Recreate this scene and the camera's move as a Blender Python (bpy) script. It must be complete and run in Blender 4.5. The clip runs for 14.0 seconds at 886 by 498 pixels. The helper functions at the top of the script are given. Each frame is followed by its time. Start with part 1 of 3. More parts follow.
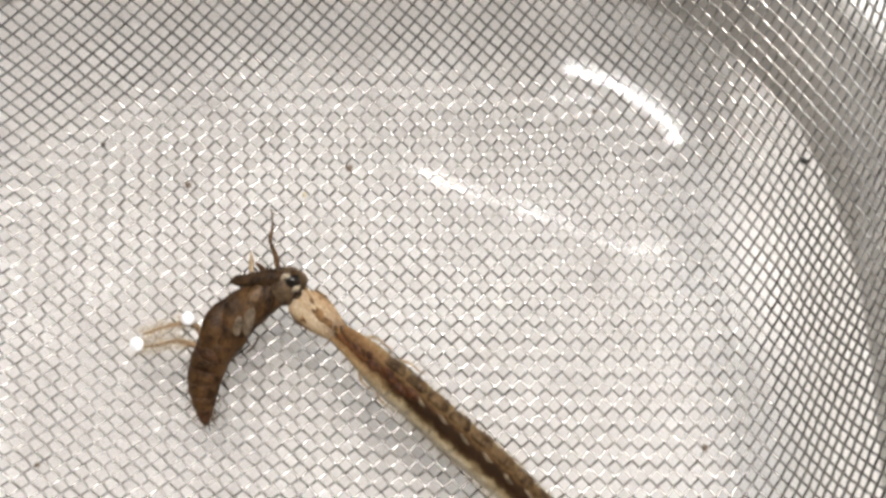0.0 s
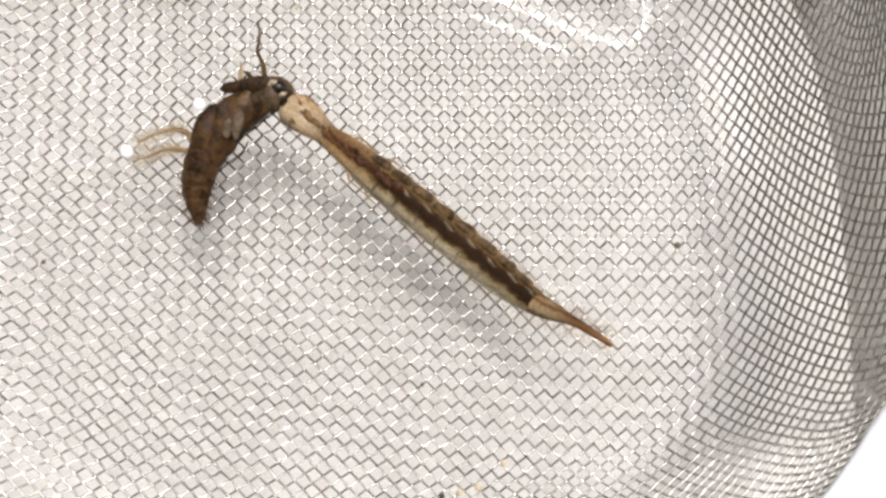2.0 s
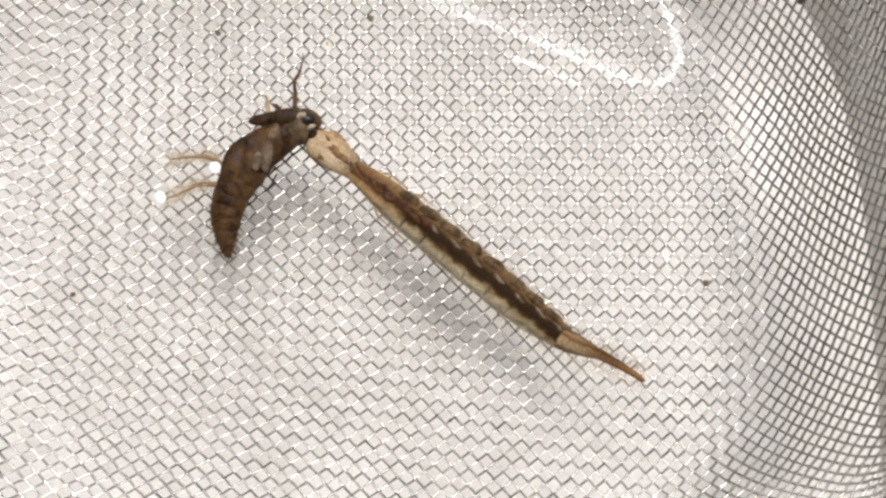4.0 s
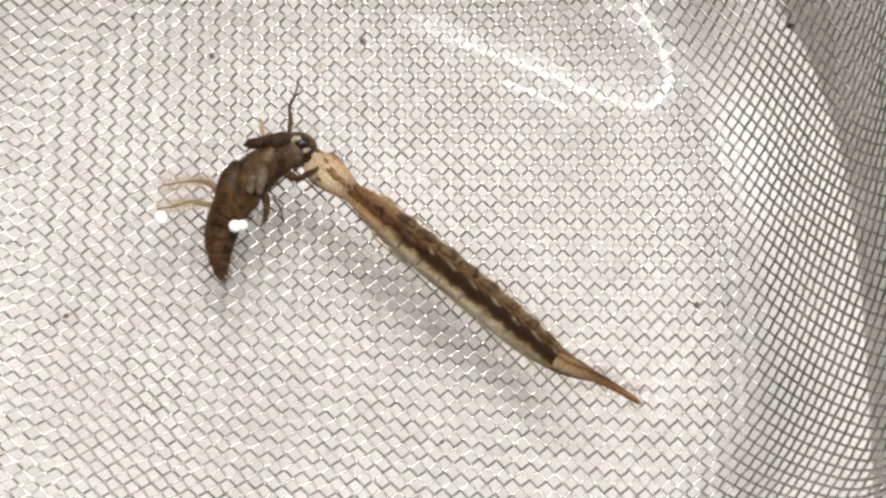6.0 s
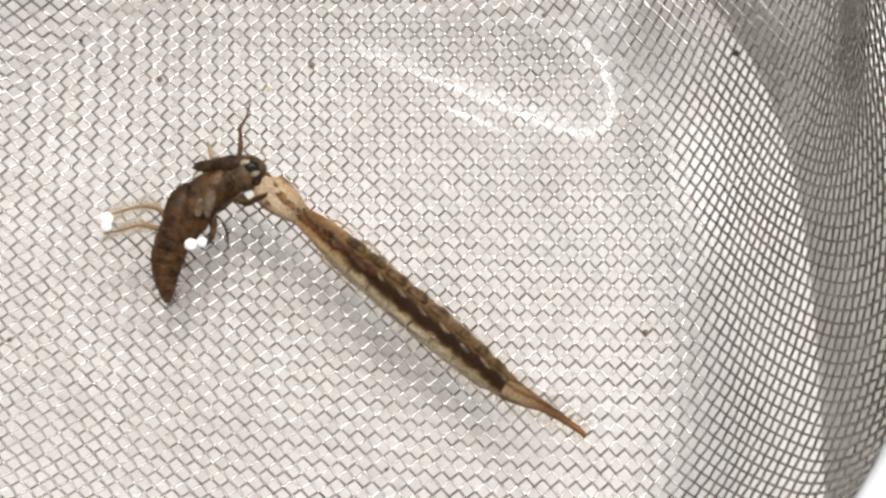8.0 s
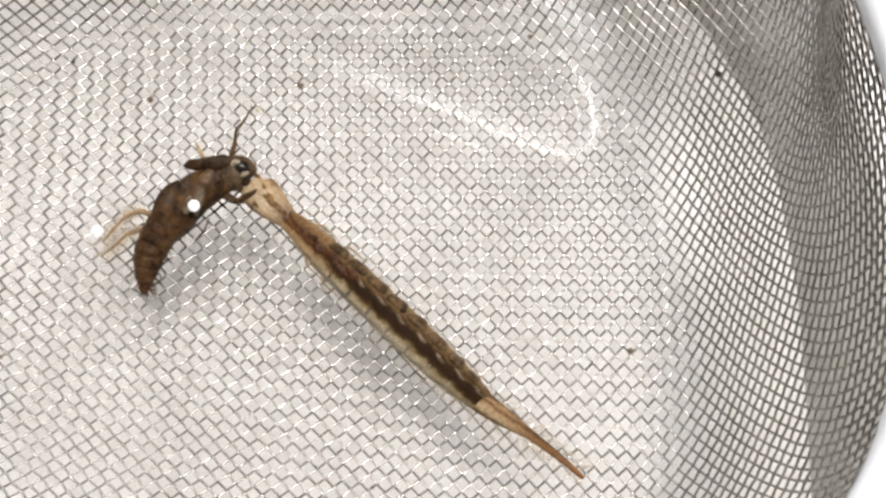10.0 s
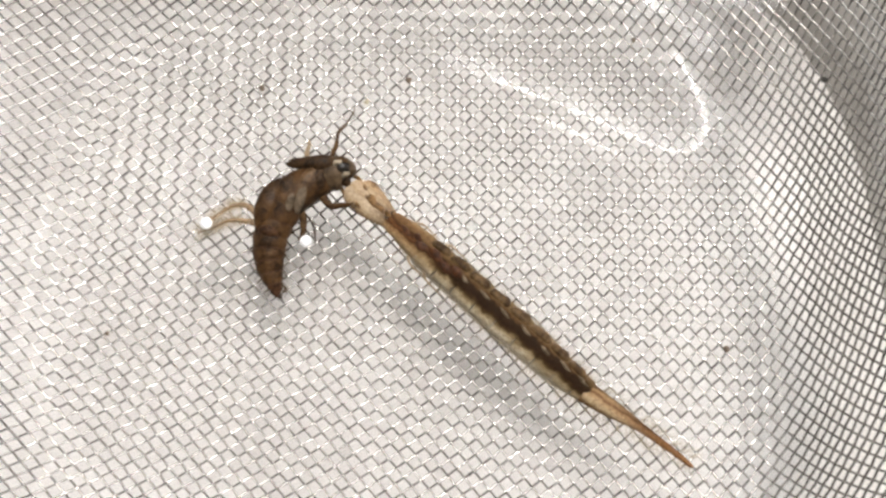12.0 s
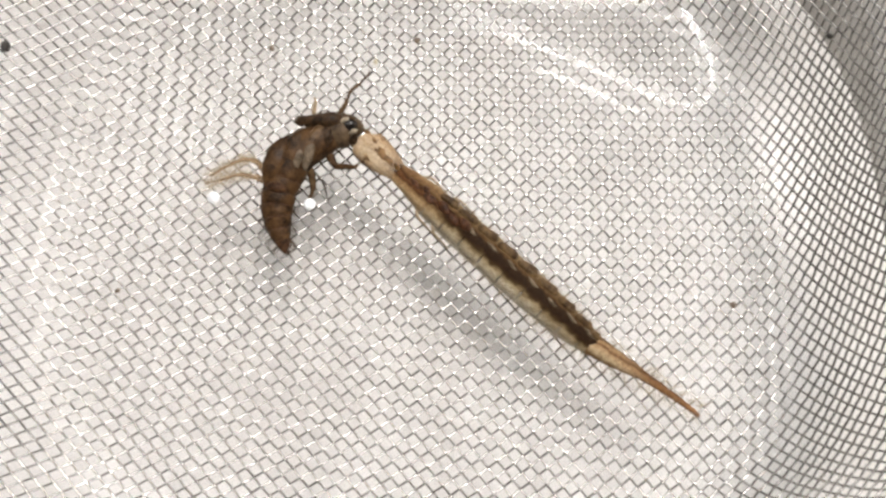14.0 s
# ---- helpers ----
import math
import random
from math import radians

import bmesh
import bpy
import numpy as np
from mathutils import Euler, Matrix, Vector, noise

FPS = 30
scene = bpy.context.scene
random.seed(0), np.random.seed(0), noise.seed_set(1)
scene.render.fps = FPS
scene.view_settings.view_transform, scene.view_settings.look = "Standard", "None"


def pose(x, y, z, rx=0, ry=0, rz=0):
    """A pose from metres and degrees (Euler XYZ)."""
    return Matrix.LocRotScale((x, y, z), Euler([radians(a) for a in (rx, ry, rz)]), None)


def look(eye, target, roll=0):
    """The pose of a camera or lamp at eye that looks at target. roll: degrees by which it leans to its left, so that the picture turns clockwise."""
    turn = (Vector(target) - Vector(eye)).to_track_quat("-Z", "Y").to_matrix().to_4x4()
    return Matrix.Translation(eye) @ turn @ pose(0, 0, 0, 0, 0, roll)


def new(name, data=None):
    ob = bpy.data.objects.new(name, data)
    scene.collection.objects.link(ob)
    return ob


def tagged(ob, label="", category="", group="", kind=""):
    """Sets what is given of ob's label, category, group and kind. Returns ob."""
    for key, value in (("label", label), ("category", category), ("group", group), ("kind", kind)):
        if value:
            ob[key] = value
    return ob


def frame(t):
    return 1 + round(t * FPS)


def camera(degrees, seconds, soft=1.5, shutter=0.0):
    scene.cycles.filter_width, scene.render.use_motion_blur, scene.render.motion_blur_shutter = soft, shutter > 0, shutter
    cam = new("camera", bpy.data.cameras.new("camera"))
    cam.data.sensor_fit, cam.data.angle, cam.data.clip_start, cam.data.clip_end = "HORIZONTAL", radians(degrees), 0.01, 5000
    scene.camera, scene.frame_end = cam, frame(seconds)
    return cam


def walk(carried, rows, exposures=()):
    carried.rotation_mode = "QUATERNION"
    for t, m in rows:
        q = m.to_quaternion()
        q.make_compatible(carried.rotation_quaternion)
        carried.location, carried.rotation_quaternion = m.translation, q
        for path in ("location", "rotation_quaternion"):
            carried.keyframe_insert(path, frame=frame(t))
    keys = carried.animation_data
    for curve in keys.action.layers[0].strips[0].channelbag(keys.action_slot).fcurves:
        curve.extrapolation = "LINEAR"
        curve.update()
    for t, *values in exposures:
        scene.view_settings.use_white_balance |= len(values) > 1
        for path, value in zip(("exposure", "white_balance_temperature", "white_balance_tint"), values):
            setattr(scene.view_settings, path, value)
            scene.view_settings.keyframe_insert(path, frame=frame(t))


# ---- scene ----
# Lengths below are written in millimetres and turned into metres with MM.
MM = 0.001

# ---- camera ----
CAMERA_ROWS = [
    (0, -1.146, 3.360, 54.792, 2.78, -0.27, -1.74),
    (0.3, -1.508, 1.176, 55.047, 2.23, -0.48, -1.70),
    (0.5, -1.891, -1.133, 55.316, 1.64, -0.72, -1.66),
    (0.6, -1.570, -3.192, 55.446, 1.92, -0.70, -1.71),
    (0.9, -0.632, -9.190, 55.825, 2.73, -0.67, -1.83),
    (1, -0.492, -10.085, 55.882, 2.85, -0.67, -1.85),
    (1.2, -0.693, -10.612, 56.350, 3.03, -0.59, -1.91),
    (1.5, -0.760, -10.788, 56.506, 3.09, -0.57, -1.93),
    (2, -0.858, -8.476, 57.159, 2.95, -0.44, -1.84),
    (2.5, -2.153, -7.772, 57.281, 3.24, -0.33, -1.58),
    (3, -2.720, -8.114, 56.923, 3.25, -0.36, -1.41),
    (3.5, -3.302, -7.682, 57.069, 3.36, -0.36, -1.38),
    (4, -2.370, -6.712, 57.268, 3.37, -0.29, -1.35),
    (6.5, -1.561, -6.043, 57.536, 4.34, -0.30, -1.28),
    (7, -0.351, -5.709, 57.392, 4.46, -0.17, -1.15),
    (7.5, 0.749, -5.364, 57.236, 4.59, -0.18, -1.02),
    (10, 2.802, -5.242, 57.687, 5.76, 0.30, -0.84),
    (10.5, 2.518, -5.702, 57.902, 6.19, 0.30, -0.52),
    (11, 0.000, -7.118, 57.975, 6.86, 0.26, -0.00),
    (11.5, -1.299, -7.643, 58.296, 7.17, 0.20, 0.57),
    (12, -3.314, -7.723, 58.650, 7.58, 0.21, 1.13),
    (12.5, -2.197, -8.778, 58.540, 7.66, 0.25, 1.40),
    (13, -2.618, -10.539, 58.407, 7.75, 0.03, 1.39),
    (13.5, -4.149, -10.958, 58.513, 7.75, -0.08, 1.22),
    (14, -4.235, -10.728, 58.661, 7.89, -0.18, 1.01),
]
cam = camera(50, 14.0, soft=2.7, shutter=0.5)
walk(cam, [(t, pose(x * MM, y * MM, z * MM, a, b, g)) for t, x, y, z, a, b, g in CAMERA_ROWS],
     exposures=[(0.0, 1.32), (14.0, 1.32)])

# ---- world and sun ----
SUN_FROM = Vector((0.20, 0.32, 1.0)).normalized()
world = bpy.data.worlds.new("overcast_sky")
scene.world = world
world.use_nodes = True
wn, wl = world.node_tree.nodes, world.node_tree.links
sky = wn.new("ShaderNodeTexSky")
sky.sky_type = "NISHITA"
sky.sun_disc = False
sky.sun_elevation = math.asin(SUN_FROM.z)
sky.sun_rotation = math.atan2(SUN_FROM.x, SUN_FROM.y)
sky.air_density, sky.dust_density = 1.0, 5.0
grey = wn.new("ShaderNodeHueSaturation")
grey.inputs["Saturation"].default_value = 0.03
wl.new(sky.outputs[0], grey.inputs["Color"])
wl.new(grey.outputs[0], wn["Background"].inputs["Color"])
wn["Background"].inputs["Strength"].default_value = 0.15

sun = new("sun", bpy.data.lights.new("sun", "SUN"))
sun.data.energy = 0.62
sun.data.angle = radians(10)
sun.data.color = (1.0, 0.93, 0.88)
sun.matrix_world = look(SUN_FROM, (0, 0, 0))


# ---- materials ----
def material(name):
    mat = bpy.data.materials.new(name)
    mat.use_nodes = True
    tree = mat.node_tree
    return mat, tree.nodes, tree.links, tree.nodes["Principled BSDF"]


def ramp(nodes, stops, interpolation="LINEAR"):
    node = nodes.new("ShaderNodeValToRGB")
    node.color_ramp.interpolation = interpolation
    while len(node.color_ramp.elements) < len(stops):
        node.color_ramp.elements.new(0.5)
    for element, (at, colour) in zip(node.color_ramp.elements, stops):
        element.position = at
        element.color = (*colour, 1)
    return node


def noise_node(nodes, links, size_mm, detail=3.0, rough=0.55, space="Object"):
    coords = nodes.new("ShaderNodeTexCoord")
    tex = nodes.new("ShaderNodeTexNoise")
    tex.inputs["Scale"].default_value = 1.0 / (size_mm * MM)
    tex.inputs["Detail"].default_value = detail
    tex.inputs["Roughness"].default_value = rough
    links.new(coords.outputs[space], tex.inputs["Vector"])
    return tex


def bump(nodes, links, shader, source, depth_mm, strength=0.5):
    node = nodes.new("ShaderNodeBump")
    node.inputs["Strength"].default_value = strength
    node.inputs["Distance"].default_value = depth_mm * MM
    links.new(source, node.inputs["Height"])
    links.new(node.outputs[0], shader.inputs["Normal"])


def mixed(nodes, links, factor, a, b):
    node = nodes.new("ShaderNodeMix")
    node.data_type = "RGBA"
    for socket, value in ((node.inputs[0], factor), (node.inputs[6], a), (node.inputs[7], b)):
        if isinstance(value, (float, int)):
            socket.default_value = value
        elif isinstance(value, tuple):
            socket.default_value = (*value, 1)
        else:
            links.new(value, socket)
    return node.outputs[2]


def speckled(name, dark, light, size_mm, roughness, metallic=0.0, fine_mm=None, depth_mm=0.02, specular=0.5):
    """A surface whose colour wanders between two tones, with finer grain and relief."""
    mat, nodes, links, shader = material(name)
    coarse = noise_node(nodes, links, size_mm)
    fine = noise_node(nodes, links, fine_mm or size_mm / 6, 4.0)
    both = nodes.new("ShaderNodeMath")
    both.operation = "MULTIPLY_ADD"
    both.inputs[1].default_value = 0.4
    links.new(fine.outputs[0], both.inputs[0])
    links.new(coarse.outputs[0], both.inputs[2])
    colours = ramp(nodes, [(0.55, dark), (0.85, light)])
    links.new(both.outputs[0], colours.inputs[0])
    links.new(colours.outputs[0], shader.inputs["Base Color"])
    shader.inputs["Roughness"].default_value = roughness
    shader.inputs["Metallic"].default_value = metallic
    shader.inputs["Specular IOR Level"].default_value = specular
    bump(nodes, links, shader, fine.outputs[0], depth_mm)
    return mat


WIRE = speckled("drawn_steel_wire", (0.38, 0.36, 0.335), (0.52, 0.50, 0.47), 3.0, 0.26, 1.0, 0.25, 0.01)
RIM = speckled("white_rim", (0.70, 0.71, 0.74), (0.80, 0.81, 0.83), 4.0, 0.22, 0.0, 0.3, 0.01)
# darker than the tub's white: the side's shade is put into its colour
SHADED_TUB_SIDE = speckled("shaded_tub_side", (0.42, 0.40, 0.37), (0.52, 0.495, 0.46), 7.0, 0.5, 0.0, 0.6, 0.03)
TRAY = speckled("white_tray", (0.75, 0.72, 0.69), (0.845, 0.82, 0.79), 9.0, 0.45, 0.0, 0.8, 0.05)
DEBRIS_BLACK = speckled("dark_debris", (0.012, 0.010, 0.008), (0.05, 0.04, 0.03), 0.3, 0.6)
DEBRIS_BROWN = speckled("brown_debris", (0.07, 0.045, 0.028), (0.19, 0.135, 0.09), 0.3, 0.6)
DEBRIS_PALE = speckled("pale_debris", (0.45, 0.38, 0.25), (0.62, 0.55, 0.40), 0.3, 0.6)
BUG = speckled("bug_cuticle", (0.013, 0.006, 0.0023), (0.088, 0.045, 0.018), 0.7, 0.45, 0.0, 0.16, 0.04, specular=0.12)
BUG_DARK = speckled("bug_dark_cuticle", (0.010, 0.0055, 0.0028), (0.058, 0.032, 0.015), 0.4, 0.5, 0.0, 0.1, 0.03, specular=0.12)
BUG_RED = speckled("bug_reddish_cuticle", (0.014, 0.006, 0.003), (0.085, 0.040, 0.018), 0.3, 0.5, 0.0, 0.1, 0.02, specular=0.12)
BUG_PALE = speckled("bug_grey_cuticle", (0.06, 0.042, 0.027), (0.20, 0.15, 0.10), 0.6, 0.5, 0.0, 0.1, 0.02, specular=0.12)
BUG_LEG = speckled("bug_brown_leg", (0.030, 0.015, 0.006), (0.125, 0.072, 0.033), 0.5, 0.4, 0.0, 0.1, 0.01, specular=0.12)
BUG_HEAD = speckled("bug_head_cuticle", (0.020, 0.012, 0.006), (0.105, 0.068, 0.038), 0.6, 0.5, 0.0, 0.13, 0.03, specular=0.12)
BUG_GLINT = speckled("bug_eye_glint", (0.17, 0.13, 0.08), (0.42, 0.35, 0.25), 0.3, 0.35, 0.0, 0.1, 0.02)
EYE = speckled("bug_eye", (0.006, 0.005, 0.004), (0.02, 0.015, 0.012), 0.3, 0.14, specular=0.22)
LARVA_DARK = speckled("larva_dark_marks", (0.055, 0.026, 0.008), (0.21, 0.115, 0.042), 0.5, 0.4, 0.0, 0.1, 0.01, specular=0.12)


def see_through(name, colour, share, roughness=0.3):
    """Thin, clear cuticle: part of the light goes straight through."""
    mat, nodes, links, shader = material(name)
    grain = noise_node(nodes, links, 0.3)
    colours = ramp(nodes, [(0.3, tuple(v * 0.75 for v in colour)), (0.7, colour)])
    links.new(grain.outputs[0], colours.inputs[0])
    links.new(colours.outputs[0], shader.inputs["Base Color"])
    shader.inputs["Roughness"].default_value = roughness
    shader.inputs["Specular IOR Level"].default_value = 0.15
    clear = nodes.new("ShaderNodeBsdfTransparent")
    clear.inputs[0].default_value = (*[0.5 + 0.5 * v for v in colour], 1)
    mix = nodes.new("ShaderNodeMixShader")
    mix.inputs[0].default_value = share
    links.new(shader.outputs[0], mix.inputs[1])
    links.new(clear.outputs[0], mix.inputs[2])
    links.new(mix.outputs[0], nodes["Material Output"].inputs["Surface"])
    return mat


PALE_LEG = see_through("pale_leg", (0.62, 0.47, 0.30), 0.45)
OAR_SKIN = see_through("oar_leg_skin", (0.46, 0.31, 0.17), 0.55)
HAIR = see_through("fringe_hair", (0.72, 0.62, 0.47), 0.4)
FLANGE = see_through("larva_margin", (0.74, 0.68, 0.53), 0.5)


def banded(name, stops, half_mm, wander=0.25, share=0.02, front=None, span=(0.5, 5.5)):
    """Larva skin: lengthwise bands across the body, blotched, slightly clear. front: other bands for the fore part."""
    mat, nodes, links, shader = material(name)
    coords = nodes.new("ShaderNodeTexCoord")
    split = nodes.new("ShaderNodeSeparateXYZ")
    links.new(coords.outputs["Object"], split.inputs[0])
    blot = noise_node(nodes, links, 0.7, 4.0, 0.65)
    scale = nodes.new("ShaderNodeMath")
    scale.operation = "MULTIPLY_ADD"
    scale.inputs[1].default_value = 0.5 / (half_mm * MM)
    scale.inputs[2].default_value = 0.5 - wander * 0.5
    links.new(split.outputs[1], scale.inputs[0])
    shifted = nodes.new("ShaderNodeMath")
    shifted.operation = "MULTIPLY_ADD"
    shifted.inputs[1].default_value = wander
    links.new(blot.outputs[0], shifted.inputs[0])
    links.new(scale.outputs[0], shifted.inputs[2])
    colours = ramp(nodes, stops)
    links.new(shifted.outputs[0], colours.inputs[0])
    skin = colours.outputs[0]
    if front:
        fore = ramp(nodes, front)
        links.new(shifted.outputs[0], fore.inputs[0])
        place = nodes.new("ShaderNodeMapRange")
        place.interpolation_type = "SMOOTHSTEP"
        place.inputs["From Min"].default_value = span[0] * MM
        place.inputs["From Max"].default_value = span[1] * MM
        links.new(split.outputs[0], place.inputs["Value"])
        skin = mixed(nodes, links, place.outputs[0], fore.outputs[0], skin)
    fine = noise_node(nodes, links, 0.16, 4.0)
    tone = ramp(nodes, [(0.3, (0.55, 0.50, 0.45)), (0.7, (1.1, 1.1, 1.1))])
    links.new(fine.outputs[0], tone.inputs[0])
    times = nodes.new("ShaderNodeMix")
    times.data_type, times.blend_type = "RGBA", "MULTIPLY"
    times.inputs[0].default_value = 1.0
    links.new(skin, times.inputs[6])
    links.new(tone.outputs[0], times.inputs[7])
    links.new(times.outputs[2], shader.inputs["Base Color"])
    shader.inputs["Roughness"].default_value = 0.65
    shader.inputs["Specular IOR Level"].default_value = 0.08
    bump(nodes, links, shader, fine.outputs[0], 0.03)
    clear = nodes.new("ShaderNodeBsdfTransparent")
    mix = nodes.new("ShaderNodeMixShader")
    mix.inputs[0].default_value = share
    links.new(shader.outputs[0], mix.inputs[1])
    links.new(clear.outputs[0], mix.inputs[2])
    links.new(mix.outputs[0], nodes["Material Output"].inputs["Surface"])
    return mat


MARK = speckled("larva_reddish_mark", (0.020, 0.007, 0.0025), (0.085, 0.032, 0.012), 0.35, 0.5, 0.0, 0.1, 0.02, specular=0.12)
PLATE = speckled("larva_back_plate", (0.031, 0.016, 0.006), (0.145, 0.088, 0.040), 0.6, 0.5, 0.0, 0.12, 0.02, specular=0.12)
STREAK = speckled("pale_joint_skin", (0.07, 0.05, 0.03), (0.21, 0.16, 0.105), 0.3, 0.5, specular=0.12)
AMBER, DARK = (0.47, 0.32, 0.165), (0.025, 0.011, 0.0038)
FORE = [(0.24, AMBER), (0.36, (0.31, 0.185, 0.085)), (0.44, (0.060, 0.022, 0.008)), (0.50, (0.16, 0.070, 0.026)), (0.57, (0.045, 0.017, 0.006)), (0.66, (0.15, 0.080, 0.034)), (0.80, (0.24, 0.145, 0.068)), (0.95, (0.36, 0.25, 0.14))]
SKIN = banded("larva_skin", [(0.02, (0.66, 0.59, 0.45)), (0.16, (0.50, 0.42, 0.28)), (0.26, (0.26, 0.19, 0.10)), (0.34, (0.060, 0.036, 0.014)), (0.42, DARK), (0.60, (0.024, 0.012, 0.0045)),
                             (0.68, (0.088, 0.046, 0.017)), (0.80, (0.145, 0.092, 0.041)), (0.95, (0.20, 0.140, 0.070))], 1.15, 0.36, front=FORE)
SKIN_HEAD = banded("larva_head_skin", FORE, 1.15, 0.32, 0.28, span=(-1.5, 0.4),
                   front=[(0.04, (0.20, 0.10, 0.04)), (0.14, (0.52, 0.37, 0.21)), (0.40, (0.66, 0.52, 0.35)), (0.52, (0.54, 0.39, 0.23)), (0.60, (0.64, 0.49, 0.32)), (0.84, (0.50, 0.34, 0.19)),
                          (0.95, (0.22, 0.12, 0.05))])
SKIN_TAIL = banded("larva_tail_skin", [(0.22, (0.15, 0.062, 0.022)), (0.42, (0.27, 0.135, 0.052)), (0.55, (0.19, 0.085, 0.030)), (0.64, (0.07, 0.028, 0.010))], 0.66, 0.3, 0.12, span=(1.2, 5.0),
                   front=[(0.12, (0.22, 0.13, 0.06)), (0.28, (0.50, 0.38, 0.23)), (0.50, (0.44, 0.30, 0.165)), (0.64, (0.17, 0.085, 0.032)), (0.78, (0.36, 0.235, 0.12)), (0.92, (0.09, 0.042, 0.016))])


def water_material():
    mat = bpy.data.materials.new("clear_water")
    mat.use_nodes = True
    nodes, links = mat.node_tree.nodes, mat.node_tree.links
    nodes.remove(nodes["Principled BSDF"])
    gloss = nodes.new("ShaderNodeBsdfGlossy")
    gloss.inputs["Roughness"].default_value = 0.04
    clear = nodes.new("ShaderNodeBsdfTransparent")
    fresnel = nodes.new("ShaderNodeFresnel")
    fresnel.inputs["IOR"].default_value = 1.33
    mix = nodes.new("ShaderNodeMixShader")
    links.new(fresnel.outputs[0], mix.inputs[0])
    links.new(clear.outputs[0], mix.inputs[1])
    links.new(gloss.outputs[0], mix.inputs[2])
    links.new(mix.outputs[0], nodes["Material Output"].inputs["Surface"])
    return mat


WATER = water_material()


# ---- building helpers ----
def mesh_object(name, verts, faces, mat, parent=None, smooth=True):
    """verts in millimetres."""
    me = bpy.data.meshes.new(name)
    me.from_pydata([(x * MM, y * MM, z * MM) for x, y, z in verts], [], faces)
    me.materials.append(mat)
    if smooth:
        me.polygons.foreach_set("use_smooth", [True] * len(me.polygons))
    me.update()
    ob = new(name, me)
    ob.parent = parent
    return ob


def thing(name, label, category, group="", kind="", at=(0, 0, 0)):
    ob = new(name)
    ob.empty_display_size = 0.002
    ob.location = [v * MM for v in at]
    return tagged(ob, label, category, group, kind)


def loft(stations, sides=14, square=2.0, closed_ends=True):
    """Rings along a path: stations of (x, y, z, half width, half height). Returns verts and faces."""
    path = np.array([s[:3] for s in stations], float)
    tangent = np.gradient(path, axis=0)
    tangent /= np.linalg.norm(tangent, axis=1)[:, None]
    verts, faces = [], []
    for (x, y, z, w, h), t in zip(stations, tangent):
        t = Vector(t)
        side = Vector((0, 0, 1)).cross(t)
        side = side.normalized() if side.length > 1e-4 else Vector((0, 1, 0))
        up = t.cross(side)
        for k in range(sides):
            a = 2 * math.pi * k / sides
            cs, sn = math.cos(a), math.sin(a)
            e = 2.0 / square
            u = math.copysign(abs(cs) ** e, cs) * w
            v = math.copysign(abs(sn) ** e, sn) * h
            p = Vector((x, y, z)) + side * u + up * v
            verts.append(tuple(p))
    n = len(stations)
    for i in range(n - 1):
        for k in range(sides):
            a, b = i * sides + k, i * sides + (k + 1) % sides
            faces.append((a, b, b + sides, a + sides))
    if closed_ends:
        faces.append(tuple(range(sides - 1, -1, -1)))
        faces.append(tuple(range((n - 1) * sides, n * sides)))
    return verts, faces


def smooth_path(points, steps):
    """Catmull-Rom through rows of any width."""
    p = np.array(points, float)
    p = np.vstack([2 * p[0] - p[1], p, 2 * p[-1] - p[-2]])
    out = []
    for i in range(1, len(p) - 2):
        for t in np.linspace(0, 1, steps, endpoint=False):
            a, b, c, d = p[i - 1 : i + 3]
            out.append(0.5 * (2 * b + (c - a) * t + (2 * a - 5 * b + 4 * c - d) * t**2 + (3 * b - a - 3 * c + d) * t**3))
    out.append(p[-2])
    return np.array(out)


def part_loft(name, stations, mat, parent, steps=5, sides=14, label="", square=2.0, uneven=0.0):
    rows = smooth_path(stations, steps) if steps > 1 else np.array(stations, float)
    rows[:, 3:] = np.maximum(rows[:, 3:], 0.01)
    verts, faces = loft([tuple(r) for r in rows], sides, square)
    if uneven:
        verts = [tuple(Vector(v) + uneven * noise.noise_vector(Vector(v) * 1.7)) for v in verts]
    return tagged(mesh_object(name, verts, faces, mat, parent), label)


# ---- the sieve: a woven wire basket ----
CX, CY, HALF_X, HALF_Y, SQUARE = -5.0, -3.0, 21.8, 18.3, 3.2
CREASE = 7.0
RIM_AT, RIM_HEIGHTS = np.radians([-120, -75, -60, -42, -30, -18, -5, 40, 120]), [13.0, 13.2, 12.4, 11.4, 13.0, 16.0, 18.0, 20.0, 14.0]


def floor_radius(theta):
    """The distance from the basket's middle at which its flat bottom ends."""
    return (np.abs(np.cos(theta) / HALF_X) ** SQUARE + np.abs(np.sin(theta) / HALF_Y) ** SQUARE) ** (-1 / SQUARE)


def slope_table():
    """The steepness of the wall all round, in radians, smoothed."""
    knots = np.radians([-180, -150, -110, -75, -45, 0, 25, 45, 75, 110, 150, 180])
    slopes = np.radians([30, 34, 45, 62, 68, 66, 59, 49, 33, 30, 29, 30])
    around = np.linspace(-np.pi, np.pi, 721)
    raw = np.interp(around, knots, slopes)
    width = 25
    kernel = np.hanning(2 * width + 1)
    return around, np.convolve(np.r_[raw[-width - 1 : -1], raw, raw[1 : width + 1]], kernel / kernel.sum(), "valid")


SLOPES = slope_table()
BEND, FLARE = 5.0, 7.0


